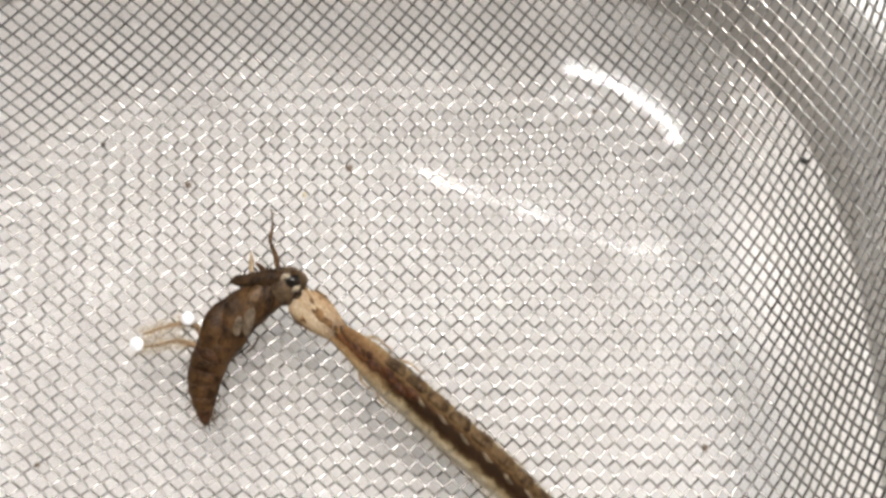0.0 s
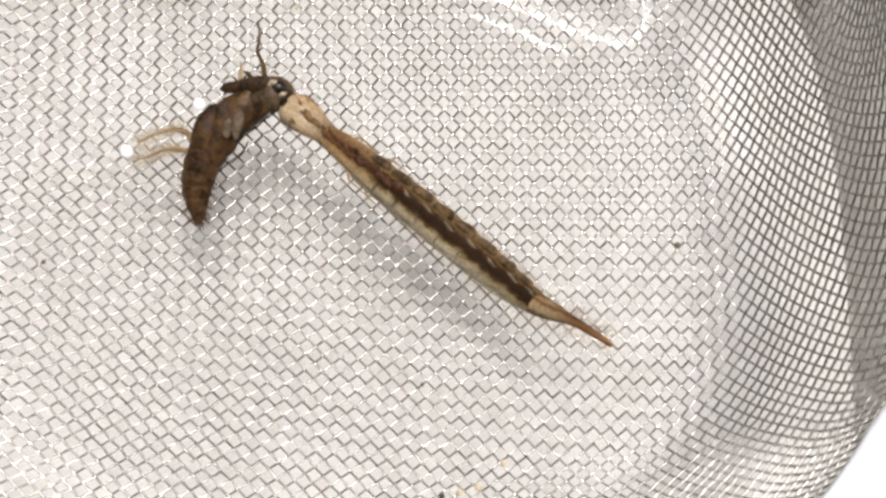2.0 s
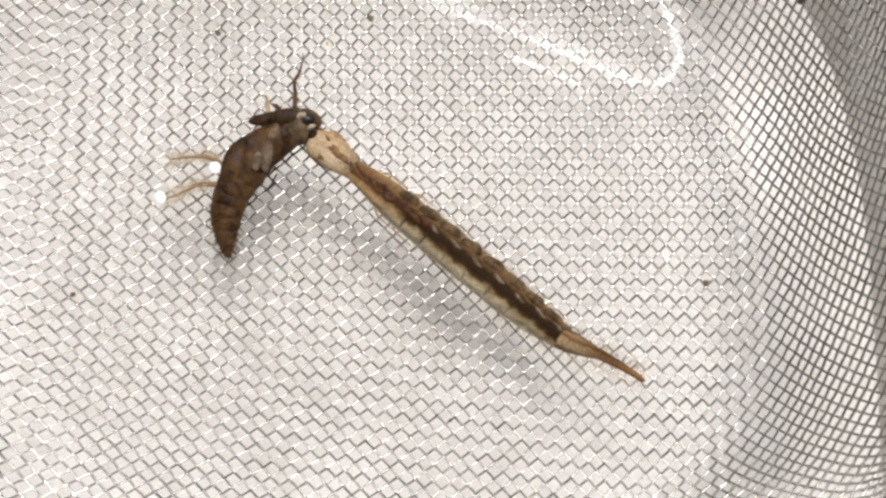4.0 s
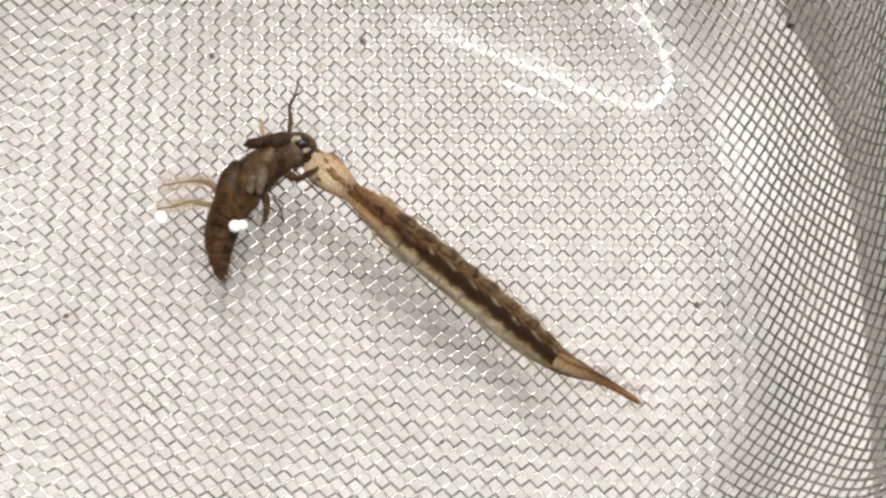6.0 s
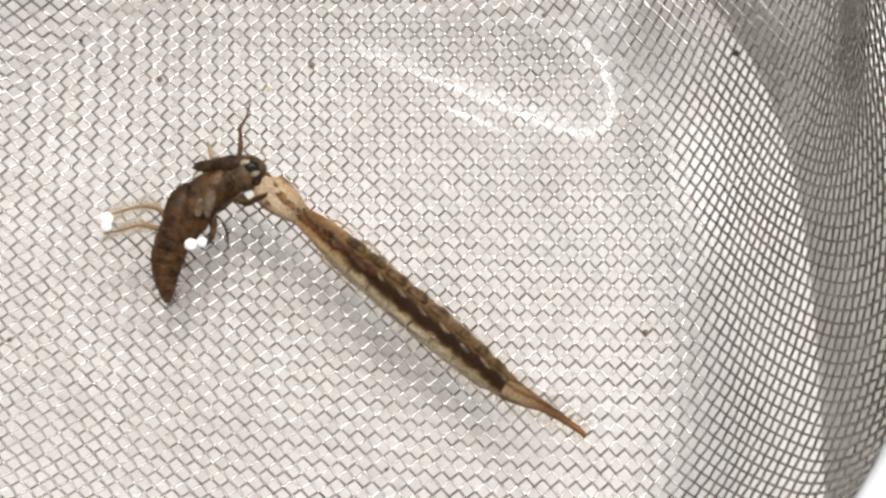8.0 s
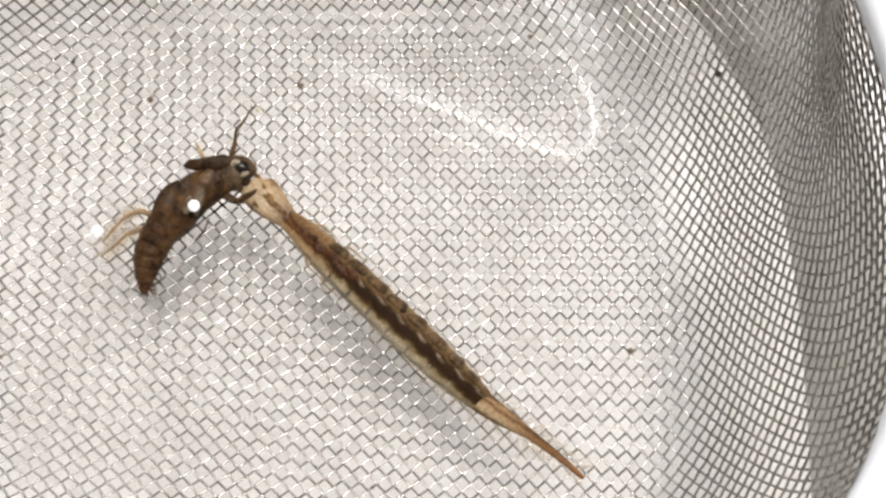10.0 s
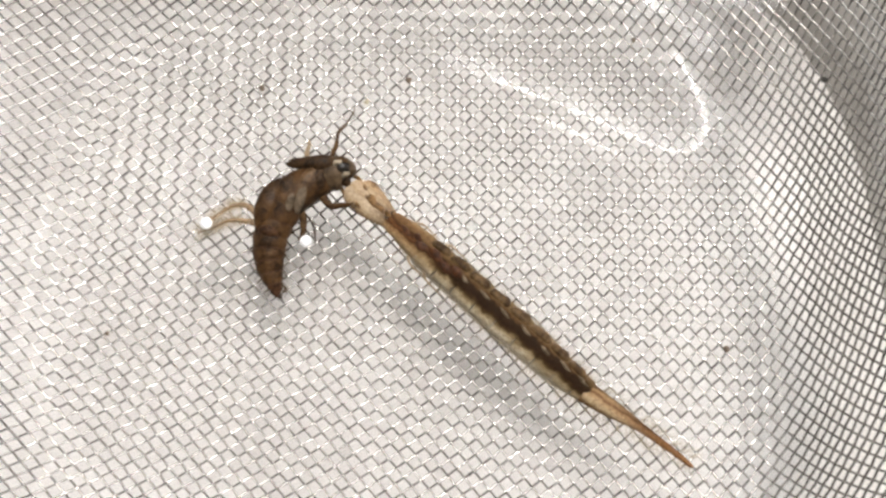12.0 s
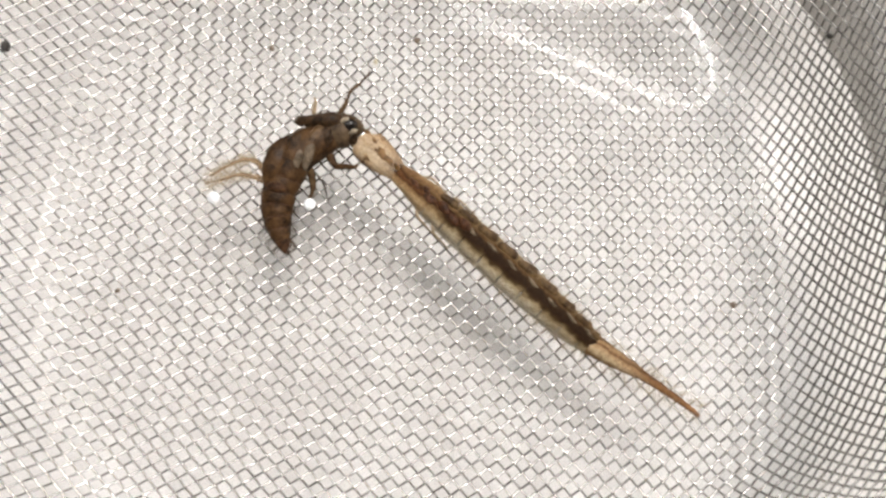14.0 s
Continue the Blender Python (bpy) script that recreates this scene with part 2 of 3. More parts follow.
def basket(x, y):
    """Where the point (x, y) of the flat cloth, measured along the surface from the middle, lies in the basket: a flat
    bottom, a bend, a wall, and an upper wall that stands steeper, sheared to fit the camera's view. Also the length
    past the bottom's edge and that length at the rim."""
    dx, dy = x - CX, y - CY
    theta = np.arctan2(dy, dx)
    far = np.hypot(dx, dy) + 1e-9
    edge = floor_radius(theta) - 2.0
    top = np.interp(theta, *SLOPES)
    steep = np.clip((top - np.radians(48)) / np.radians(15), 0, 1) * np.interp(theta, np.radians([10, 50]), [1.0, 0.0])
    # the mesh is squeezed up the steep wall to fit the camera's view
    dense = 1 - 0.16 * steep
    s = far - edge
    s = np.where(s > 0, s * dense, s)
    radius = BEND / top
    bent = np.clip(s, 0, BEND) / radius
    along = radius * np.sin(bent)
    z = radius * (1 - np.cos(bent))
    z_bend = radius * (1 - np.cos(top))
    to_crease = np.maximum((CREASE - z_bend) / np.sin(top), 0)
    straight = np.clip(s - BEND, 0, to_crease)
    upper = top + (np.maximum(np.radians(80), top) - top) * steep
    rest = np.maximum(s - BEND - to_crease, 0)
    # the wall turns from its slope to the steeper one over a short length
    turn = np.clip(rest / FLARE, 0, 1)
    middle = top + (upper - top) * turn / 2
    curved = np.minimum(rest, FLARE)
    beyond = np.maximum(rest - FLARE, 0)
    along = along + straight * np.cos(top) + curved * np.cos(middle) + beyond * np.cos(upper) + np.minimum(s, 0)
    z = z + straight * np.sin(top) + curved * np.sin(middle) + beyond * np.sin(upper)
    height = np.interp(theta, RIM_AT, RIM_HEIGHTS)
    s_rim = BEND + to_crease + (height - np.maximum(CREASE, z_bend)) / np.sin((top + upper) / 2)
    # the cloth is shifted sideways up the steep wall to fit the camera's view
    pull = np.interp(theta, np.radians([-120, -75, -40, 0, 30, 60]), [0.0, 0.25, 0.45, 0.34, 0.12, 0.0])
    lift = np.maximum(s, 0)
    theta = theta + pull * (lift**2 / (lift + 3.0) + 0.16 * rest**2 * np.clip(1.4 - rest / 20, 0, 1)) / (edge + 4.0)
    r = edge + along
    ripple = 0.10 * np.sin(x * 0.31 + 1.0) * np.sin(y * 0.27) * np.clip(1.2 - s / 6, 0, 1)
    return np.stack([CX + r * np.cos(theta), CY + r * np.sin(theta), z + ripple], -1), s, s_rim


GRID_U = (1.0245, -0.00938, 0.002558, 0.003293, 0.002186)
GRID_V = (-0.05482, -1.04375, 0.001910, 0.004148, -0.000972)


def cloth(u, v):
    """The flat place of the weave's coordinates (u, v): the cloth is slightly skewed."""
    x, y = u * 0.97, -v * 0.95
    for _ in range(14):
        (a, b, c, d, e), (f, g, h, i, j) = GRID_U, GRID_V
        mu = a * x + b * y + c * x * x + d * x * y + e * y * y - u
        mv = f * x + g * y + h * x * x + i * x * y + j * y * y - v
        ux, uy = a + 2 * c * x + d * y, b + d * x + 2 * e * y
        vx, vy = f + 2 * h * x + i * y, g + i * x + 2 * j * y
        det = ux * vy - uy * vx
        x, y = x - (vy * mu - uy * mv) / det, y - (ux * mv - vx * mu) / det
    return x, y


WIRE_RADIUS, CRIMP, PER_CELL, WIRE_SIDES, REACH = 0.080, 0.085, 4, 6, 66


def wires(parent):
    cells = np.arange(-REACH * PER_CELL, REACH * PER_CELL + 1) / PER_CELL
    for family in (0, 1):
        for k in range(-REACH, REACH + 1):
            p, q = (np.full_like(cells, k), cells) if family == 0 else (cells, np.full_like(cells, k))
            x, y = cloth((p + q) / 2, (p - q) / 2)
            place, s, s_rim = basket(x, y)
            good = (s < s_rim) & (np.hypot(x - CX, y - CY) < 60)
            inside = np.flatnonzero(good)
            if len(inside) < 3 * PER_CELL:
                continue
            # the longest unbroken run
            runs = np.split(inside, np.flatnonzero(np.diff(inside) > 1) + 1)
            run = max(runs, key=len)
            if len(run) < 3 * PER_CELL:
                continue
            first, last = run[0], run[-1] + 1
            x, y, place = x[first:last], y[first:last], place[first:last]
            step = 0.05
            ex = (basket(x + step, y)[0] - basket(x - step, y)[0])
            ey = (basket(x, y + step)[0] - basket(x, y - step)[0])
            normal = np.cross(ex, ey)
            normal /= np.linalg.norm(normal, axis=1)[:, None]
            # both wire families rise together, shaped for the zigzag of reflections in view
            wave = np.cos(np.pi * cells[first:last]) * (-1) ** k
            # crimp fades up the wall, so the wires look straight from the camera
            crimp = CRIMP * (1 - 0.7 * np.clip(s[first:last] / 5, 0, 1))
            line = place + normal * (wave * crimp)[:, None]
            tangent = np.gradient(line, axis=0)
            tangent /= np.linalg.norm(tangent, axis=1)[:, None]
            side = np.cross(tangent, normal)
            side /= np.linalg.norm(side, axis=1)[:, None]
            up = np.cross(side, tangent)
            angle = 2 * np.pi * np.arange(WIRE_SIDES) / WIRE_SIDES + np.pi / 2
            ring = side[:, None] * np.cos(angle)[None, :, None] + up[:, None] * np.sin(angle)[None, :, None]
            verts = ((line[:, None] + WIRE_RADIUS * ring) * MM).reshape(-1, 3)
            n = len(line)
            i, j = np.meshgrid(np.arange(n - 1), np.arange(WIRE_SIDES), indexing="ij")
            a, b = i * WIRE_SIDES + j, i * WIRE_SIDES + (j + 1) % WIRE_SIDES
            faces = np.stack([a, a + WIRE_SIDES, b + WIRE_SIDES, b], -1).reshape(-1, 4)
            me = bpy.data.meshes.new("wire")
            me.vertices.add(len(verts))
            me.vertices.foreach_set("co", verts.ravel())
            me.loops.add(faces.size)
            me.loops.foreach_set("vertex_index", faces.ravel().astype(np.int32))
            me.polygons.add(len(faces))
            me.polygons.foreach_set("loop_start", np.arange(0, faces.size, 4, dtype=np.int32))
            me.polygons.foreach_set("use_smooth", np.ones(len(faces), bool))
            me.materials.append(WIRE)
            me.update(calc_edges=True)
            ob = new("wire", me)
            ob.parent = parent


def rim_line(count=180):
    """The closed line of the basket's upper edge."""
    theta = np.linspace(-np.pi, np.pi, count, endpoint=False)
    out = []
    for t in theta:
        low, high = 0.0, 80.0
        for _ in range(40):
            mid = (low + high) / 2
            _, s, s_rim = basket(np.array([CX + mid * math.cos(t)]), np.array([CY + mid * math.sin(t)]))
            low, high = (mid, high) if s[0] < s_rim[0] else (low, mid)
        out.append(basket(np.array([CX + low * math.cos(t)]), np.array([CY + low * math.sin(t)]))[0][0])
    return np.array(out)


def rim(parent):
    line = rim_line()
    n = len(line)
    ahead = np.roll(line, -1, 0) - np.roll(line, 1, 0)
    outward = np.cross(ahead, (0, 0, 1))
    outward /= np.linalg.norm(outward, axis=1)[:, None]
    # a broad rolled frame: inner lip, round top, outer skirt
    section = [(-0.1, -0.5), (-0.2, 0.0), (0.0, 0.4), (0.5, 0.6), (1.3, 0.6), (2.0, 0.3), (2.4, -0.4), (2.5, -1.2), (2.3, -1.2), (2.1, -0.4), (1.3, 0.1), (0.4, 0.0), (0.0, -0.5)]
    m = len(section)
    verts = [tuple(line[i] + outward[i] * a + np.array((0, 0, b))) for i in range(n) for a, b in section]
    faces = [(i * m + j, i * m + (j + 1) % m, ((i + 1) % n) * m + (j + 1) % m, ((i + 1) % n) * m + j) for i in range(n) for j in range(m)]
    tagged(mesh_object("rim", verts, faces, RIM, parent), "smooth glossy white rim frame")


sieve = thing("sieve", "fine woven steel wire sieve standing in a white tub", "sieve")
rim(sieve)


# ---- tray below the sieve ----
def tub():
    """An oval white tub that holds the sieve, its outline placed to fit the camera's view."""
    whole = thing("tub", "shallow white plastic tub under the sieve", "tub")
    base = [(0.0, 0.0), (0.86, 0.0), (0.95, 0.8), (1.0, 2.2), (1.012, 2.2), (1.0, -1.2), (0.97, -1.6), (0.0, -1.6)]
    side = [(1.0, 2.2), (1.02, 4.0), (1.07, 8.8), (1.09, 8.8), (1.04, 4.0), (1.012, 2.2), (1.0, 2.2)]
    lip = [(1.07, 8.8), (1.075, 9.4), (1.085, 9.7), (1.12, 9.8), (1.14, 9.3), (1.135, 8.8), (1.09, 8.8), (1.07, 8.8)]
    n = 128
    for name, rows in (("base", base), ("side", side), ("lip", lip)):
        verts, faces = [], []
        for scale, z in rows:
            for k in range(n):
                a = 2 * math.pi * k / n
                r = (abs(math.cos(a)) ** 3.5 + abs(math.sin(a)) ** 3.5) ** (-1 / 3.5)
                verts.append((TUB_X + TUB_HALF_X * scale * r * math.cos(a), TUB_Y + TUB_HALF_Y * scale * r * math.sin(a), TUB_FLOOR + z))
        for i in range(len(rows) - 1):
            for k in range(n):
                a, b = i * n + k, i * n + (k + 1) % n
                faces.append((a, b, b + n, a + n))
        tagged(mesh_object(name, verts, faces, SHADED_TUB_SIDE if name == "side" else TRAY, whole), "inner side of the white tub, greyed for shade" if name == "side" else "")


TUB_X, TUB_Y, TUB_HALF_X, TUB_HALF_Y, TUB_FLOOR = -9.8, -16.0, 35.6, 39.5, -6.4
tub()

# ---- ground and water ----
GROUND = speckled("table_top", (0.22, 0.20, 0.18), (0.34, 0.31, 0.28), 30.0, 0.6)
g = 3000.0
tagged(mesh_object("ground", [(-g, -g, -8.0), (g, -g, -8.0), (g, g, -8.0), (-g, g, -8.0)], [(0, 1, 2, 3)], GROUND), "plain grey table top under the tub", "table", kind="structure")



# ---- unseen dark boards added to block sky light and darken reflections: one side and a top ----
def slab(name, low, high, mat, label, category):
    bm = bmesh.new()
    bmesh.ops.create_cube(bm, size=1.0)
    for v in bm.verts:
        v.co = [MM * (a if c < 0 else b) for a, b, c in zip(low, high, v.co)]
    bmesh.ops.bevel(bm, geom=bm.edges[:], offset=0.004, segments=2, affect="EDGES")
    me = bpy.data.meshes.new(name)
    bm.to_mesh(me)
    bm.free()
    me.materials.append(mat)
    return tagged(new(name, me), label, category, kind="structure")


# side and top are added out of view, open to the sky elsewhere
LIGHT_BLOCK = speckled("light_block_boards", (0.025, 0.021, 0.017), (0.05, 0.043, 0.035), 60.0, 0.7)
slab("light_block_west", (-420, -800, -8.0), (-400, 100, 460), LIGHT_BLOCK, "unseen dark side board added to block light and darken reflections", "wall")
slab("ceiling", (-420, -800, 460), (330, 100, 478), LIGHT_BLOCK, "unseen dark top board added to block light and darken reflections", "ceiling")

WATER_LEVEL = 6.0
# lines laid where the glints fall in the camera's view
GLINT_LOOP = smooth_path([(-4.6, 9.5), (-1.7, 8.9), (3.0, 7.3), (6.7, 5.7), (8.6, 5.0), (9.8, 4.85), (10.7, 5.5), (11.0, 6.8), (10.4, 8.8), (9.2, 10.8), (7.2, 12.6)], 8)
GLINT_CRESCENT = smooth_path([(4.6, 14.6), (6.8, 14.0), (8.8, 13.0), (10.6, 11.4), (11.4, 9.9)], 8)


def near_line(x, y, line):
    """The distance to a line, and how far along it the nearest place is, from 0 to 1."""
    best, along = np.full(x.shape, 1e9), np.zeros(x.shape)
    for i in range(len(line) - 1):
        (ax, ay), (bx, by) = line[i], line[i + 1]
        f = np.clip(((x - ax) * (bx - ax) + (y - ay) * (by - ay)) / ((bx - ax) ** 2 + (by - ay) ** 2), 0, 1)
        d = np.hypot(x - ax - f * (bx - ax), y - ay - f * (by - ay))
        along = np.where(d < best, (i + f) / (len(line) - 1), along)
        best = np.minimum(best, d)
    return best, along


def swell(x, y):
    """The water's height: it climbs towards the back wall, with low folds shaped to glint at the camera."""
    # the rise turns the sun's broad reflection out of the camera's view
    up = np.clip(y + 5.0, 0, 40)
    z = WATER_LEVEL + np.where(up < 8, 0.00625 * up**2, 0.4 + 0.1 * (up - 8))
    z = z + 0.015 * np.sin(0.35 * x + 0.4) * np.sin(0.3 * y + 1.0)
    # crest levels are solved so the sun glints there from the camera
    for line, levels, arch, flat, skirt, ends in ((GLINT_LOOP, (1.60, 1.252, 0.874, 0.758, 0.757, 0.765, 0.752, 0.721, 0.687, 0.692, 0.756), 0.5, 0.62, 0.6, (0.02, 0.16, 0.9, 1.0)),
                                                  (GLINT_CRESCENT, (1.315, 1.293, 1.283, 1.284, 1.297, 1.322, 1.364, 1.418, 1.474, 1.528, 1.584), 0.2, 0.75, 0.6, (0.0, 0.1, 0.9, 1.0))):
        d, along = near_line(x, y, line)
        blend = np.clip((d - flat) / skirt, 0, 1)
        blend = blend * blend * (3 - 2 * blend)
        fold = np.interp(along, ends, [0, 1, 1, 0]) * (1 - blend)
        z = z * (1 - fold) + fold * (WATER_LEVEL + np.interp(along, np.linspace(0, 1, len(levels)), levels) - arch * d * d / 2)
    return z


def water():
    """The water's surface: one sheet."""
    xs = np.r_[np.arange(-34, -6, 0.3), np.arange(-6, 13, 0.07), np.arange(13, 26, 0.3)]
    ys = np.r_[np.arange(-28, 3, 0.3), np.arange(3, 16, 0.07), np.arange(16, 26, 0.3)]
    x, y = np.meshgrid(xs, ys)
    dx, dy = x - CX, y - CY
    theta, far = np.arctan2(dy, dx), np.hypot(dx, dy)
    shore = np.interp(theta, *shore_line(WATER_LEVEL + 0.6))
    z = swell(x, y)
    keep = far < shore
    index = -np.ones(x.shape, int)
    index[keep] = np.arange(keep.sum())
    quads = np.stack([index[:-1, :-1], index[:-1, 1:], index[1:, 1:], index[1:, :-1]], -1).reshape(-1, 4)
    quads = quads[(quads >= 0).all(1)]
    verts = np.stack([x[keep], y[keep], z[keep]], -1)
    ob = mesh_object("water", verts.tolist(), [tuple(q) for q in quads.tolist()], WATER)
    return tagged(ob, "clear shallow water over the wire mesh", "water", kind="structure")


def shore_line(height):
    theta = np.linspace(-np.pi, np.pi, 181)
    low, high = np.zeros_like(theta), np.full_like(theta, 80.0)
    for _ in range(40):
        mid = (low + high) / 2
        under = basket(CX + mid * np.cos(theta), CY + mid * np.sin(theta))[0][:, 2] < height
        low, high = np.where(under, mid, low), np.where(under, high, mid)
    place = basket(CX + low * np.cos(theta), CY + low * np.sin(theta))[0]
    return theta, np.hypot(place[:, 0] - CX, place[:, 1] - CY)


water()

# ---- the larva ----
larva = thing("larva", "slender amber and dark brown water larva lying on the mesh", "larva")
ZL = 1.25


def larva_body():
    head = part_loft("head", [(-3.25, 0.1, ZL, 0.40, 0.26), (-2.95, 0.02, ZL, 0.78, 0.42), (-2.6, -0.04, ZL, 1.02, 0.54), (-2.1, 0.0, ZL, 1.12, 0.62), (-1.4, 0.0, ZL, 1.02, 0.66), (-0.7, 0.0, ZL, 0.84, 0.6),
                              (0.0, 0.0, ZL, 0.64, 0.52), (0.7, 0, ZL, 0.60, 0.48), (1.1, 0, ZL, 0.5, 0.40)], SKIN_HEAD, larva, 5, 18, "pale amber head capsule")
    for sign in (1, -1):
        part_loft("jaw", [(-2.6, 0.45 * sign, ZL, 0.16, 0.12), (-3.2, 0.62 * sign, ZL, 0.13, 0.1), (-3.7, 0.35 * sign, ZL, 0.08, 0.07), (-3.95, 0.05 * sign, ZL, 0.03, 0.03)],
                  LARVA_DARK, head, 4, 8)
        part_loft("eye_spot", [(-2.2, 0.72 * sign, ZL + 0.36, 0.08, 0.04), (-2.05, 0.74 * sign, ZL + 0.4, 0.13, 0.06), (-1.85, 0.74 * sign, ZL + 0.38, 0.06, 0.04)], LARVA_DARK, head, 3, 8)
    part_loft("head_mark", [(-1.85, 0.30, ZL + 0.60, 0.06, 0.04), (-1.55, 0.20, ZL + 0.64, 0.24, 0.05), (-1.25, 0.06, ZL + 0.66, 0.20, 0.05), (-0.95, 0.10, ZL + 0.63, 0.18, 0.05), (-0.4, -0.02, ZL + 0.55, 0.05, 0.04)], LARVA_DARK, head, 4, 10)
    for x, y, size in ((-1.95, -0.62, 0.13), (-1.75, 0.02, 0.14), (-2.3, 0.42, 0.12), (-0.75, 0.16, 0.17), (-0.2, 0.12, 0.15)):
        part_loft("head_mark", [(x - 0.2, y + 0.05, ZL + 0.60 - 0.22 * abs(y), size * 0.5, 0.05), (x, y, ZL + 0.62 - 0.22 * abs(y), size, 0.06), (x + 0.24, y - 0.08, ZL + 0.60 - 0.22 * abs(y), size * 0.4, 0.05)], LARVA_DARK, head, 3, 8, uneven=0.06)
    # front segments, then the ringed hind body; half widths grow to the middle and shrink again
    cuts = [0.0, 2.9, 4.4, 5.9, 7.5, 9.1, 10.7, 12.3, 13.8, 15.2, 15.9]
    def half(x):
        return float(np.interp(x, [0, 1.5, 3, 5, 7.5, 10, 12.5, 14.5, 15.9], [0.64, 0.82, 0.95, 1.04, 1.09, 1.10, 1.03, 0.88, 0.68]))
    for i, (a, b) in enumerate(zip(cuts[:-1], cuts[1:])):
        w0, w1, wm = half(a), half(b), half((a + b) / 2)
        bulge = 0.02
        rows = [(a - 0.1, -0.01, ZL, w0 * 0.985, w0 * 0.80), (a + 0.12, 0.0, ZL, w0, w0 * 0.82), ((a + b) / 2, 0.05, ZL, wm + bulge + 0.02, wm * 0.83),
                (b - 0.12, 0.05, ZL, w1 + bulge, w1 * 0.84), (b + 0.06, -0.01, ZL, w1 * 0.985, w1 * 0.8)]
        part_loft("thorax_segment" if i < 3 else "abdomen_segment", rows, SKIN, larva, 4, 18, uneven=0.05)
    # dark reddish marks down the middle of the fore part
    for x, y, size, long in ((1.35, 0.10, 0.17, 0.4), (2.2, 0.30, 0.2, 0.3), (2.7, 0.0, 0.27, 0.45), (3.7, 0.14, 0.3, 0.55), (4.6, -0.04, 0.25, 0.45), (5.3, 0.2, 0.26, 0.5)):
        top = ZL + half(x) * 0.85
        part_loft("thorax_mark", [(x - long, y + 0.06, top - 0.03, size * 0.4, 0.05), (x, y, top, size, 0.07), (x + long, y - 0.05, top - 0.03, size * 0.45, 0.05)], MARK, larva, 3, 8, "dark reddish mark", uneven=0.09)
    # brown back plates along one side, one to a ring
    for a, b in zip(cuts[1:-1], cuts[2:]):
        rows = []
        for f in (0.0, 0.12, 0.45, 0.8, 0.97):
            x = a + 0.08 + f * (b - a - 0.1)
            w = half(x)
            rows.append((x, w * 0.66 + 0.06 * f, ZL + 0.14, w * (0.34 if 0 < f < 0.95 else 0.13) + 0.11 * f * (f < 0.95), w * 0.70))
        part_loft("back_plate", rows, PLATE, larva, 4, 12, "olive brown back plate", uneven=0.05)
    # pale streaks at the joints of the rings
    for i, x in enumerate(cuts[3:-1]):
        y = 0.24 + (0.0, 0.07, 0.02, 0.1, -0.03, 0.05, 0.08)[i % 7]
        part_loft("joint_streak", [(x - 0.42, y + 0.06, ZL + half(x) * 0.77, 0.03, 0.05), (x - 0.12, y, ZL + half(x) * 0.82, 0.10, 0.05), (x + 0.16, y - 0.06, ZL + half(x) * 0.82, 0.08, 0.05), (x + 0.4, y - 0.04, ZL + half(x) * 0.80, 0.02, 0.03)],
                  STREAK, larva, 3, 8, "pale streak at a joint", uneven=0.05)
    # clear side margin and its hair fringe
    rng = random.Random(4)
    margin = [(x, -half(x) * 0.80, ZL - 0.30, 0.34 * min(1, x / 3, (16.2 - x) / 3 + 0.2), 0.16) for x in np.linspace(0.6, 15.8, 16)]
    part_loft("side_margin", margin, FLANGE, larva, 3, 10, "clear pale side margin")
    for sign in (1, -1):
        verts, faces = [], []
        for _ in range(300):
            x = rng.uniform(1.0, 15.8)
            y0 = sign * half(x) * 0.92
            length = rng.uniform(0.2, 0.55 if sign > 0 else 0.8) * (0.55 + 0.45 * (x / 15.8))
            tip = (x + rng.uniform(0.05, 0.4), y0 + sign * length, ZL + rng.uniform(-0.4, 0.2))
            v, f = loft([(x, y0, ZL - 0.1, 0.016, 0.016), ((x + tip[0]) / 2, (y0 + tip[1]) / 2 + 0.02, ZL - 0.05, 0.012, 0.012), (*tip, 0.005, 0.005)], 4)
            faces += [tuple(i + len(verts) for i in face) for face in f]
            verts += v
        tagged(mesh_object("hair_fringe", verts, faces, HAIR, larva), "fine pale hairs along the side", kind="stuff")
    for x, side in ((1.2, 1), (2.2, -1), (3.4, 1), (3.6, -1)):
        y = side * half(x) * 0.8
        part_loft("leg", [(x, y, ZL - 0.2, 0.12, 0.1), (x + 0.5, y + side * 0.5, ZL - 0.2, 0.08, 0.07), (x + 1.3, y + side * 0.55, ZL - 0.7, 0.05, 0.05), (x + 1.8, y + side * 0.6, ZL - 0.95, 0.025, 0.025)], PALE_LEG, larva, 3, 8)


larva_body()
tail = part_loft("tail", [(-0.15, 0, 0, 0.70, 0.58), (0.5, 0, 0, 0.68, 0.52), (1.4, 0, 0.0, 0.60, 0.42), (2.6, 0.03, 0, 0.46, 0.32), (3.6, 0.05, 0, 0.32, 0.24), (5.0, 0.0, 0, 0.24, 0.2),
                          (6.5, -0.1, 0, 0.19, 0.17), (7.35, -0.2, 0, 0.14, 0.13), (7.55, -0.22, 0, 0.05, 0.05)], SKIN_TAIL, larva, 5, 14, "tapering reddish brown tail")


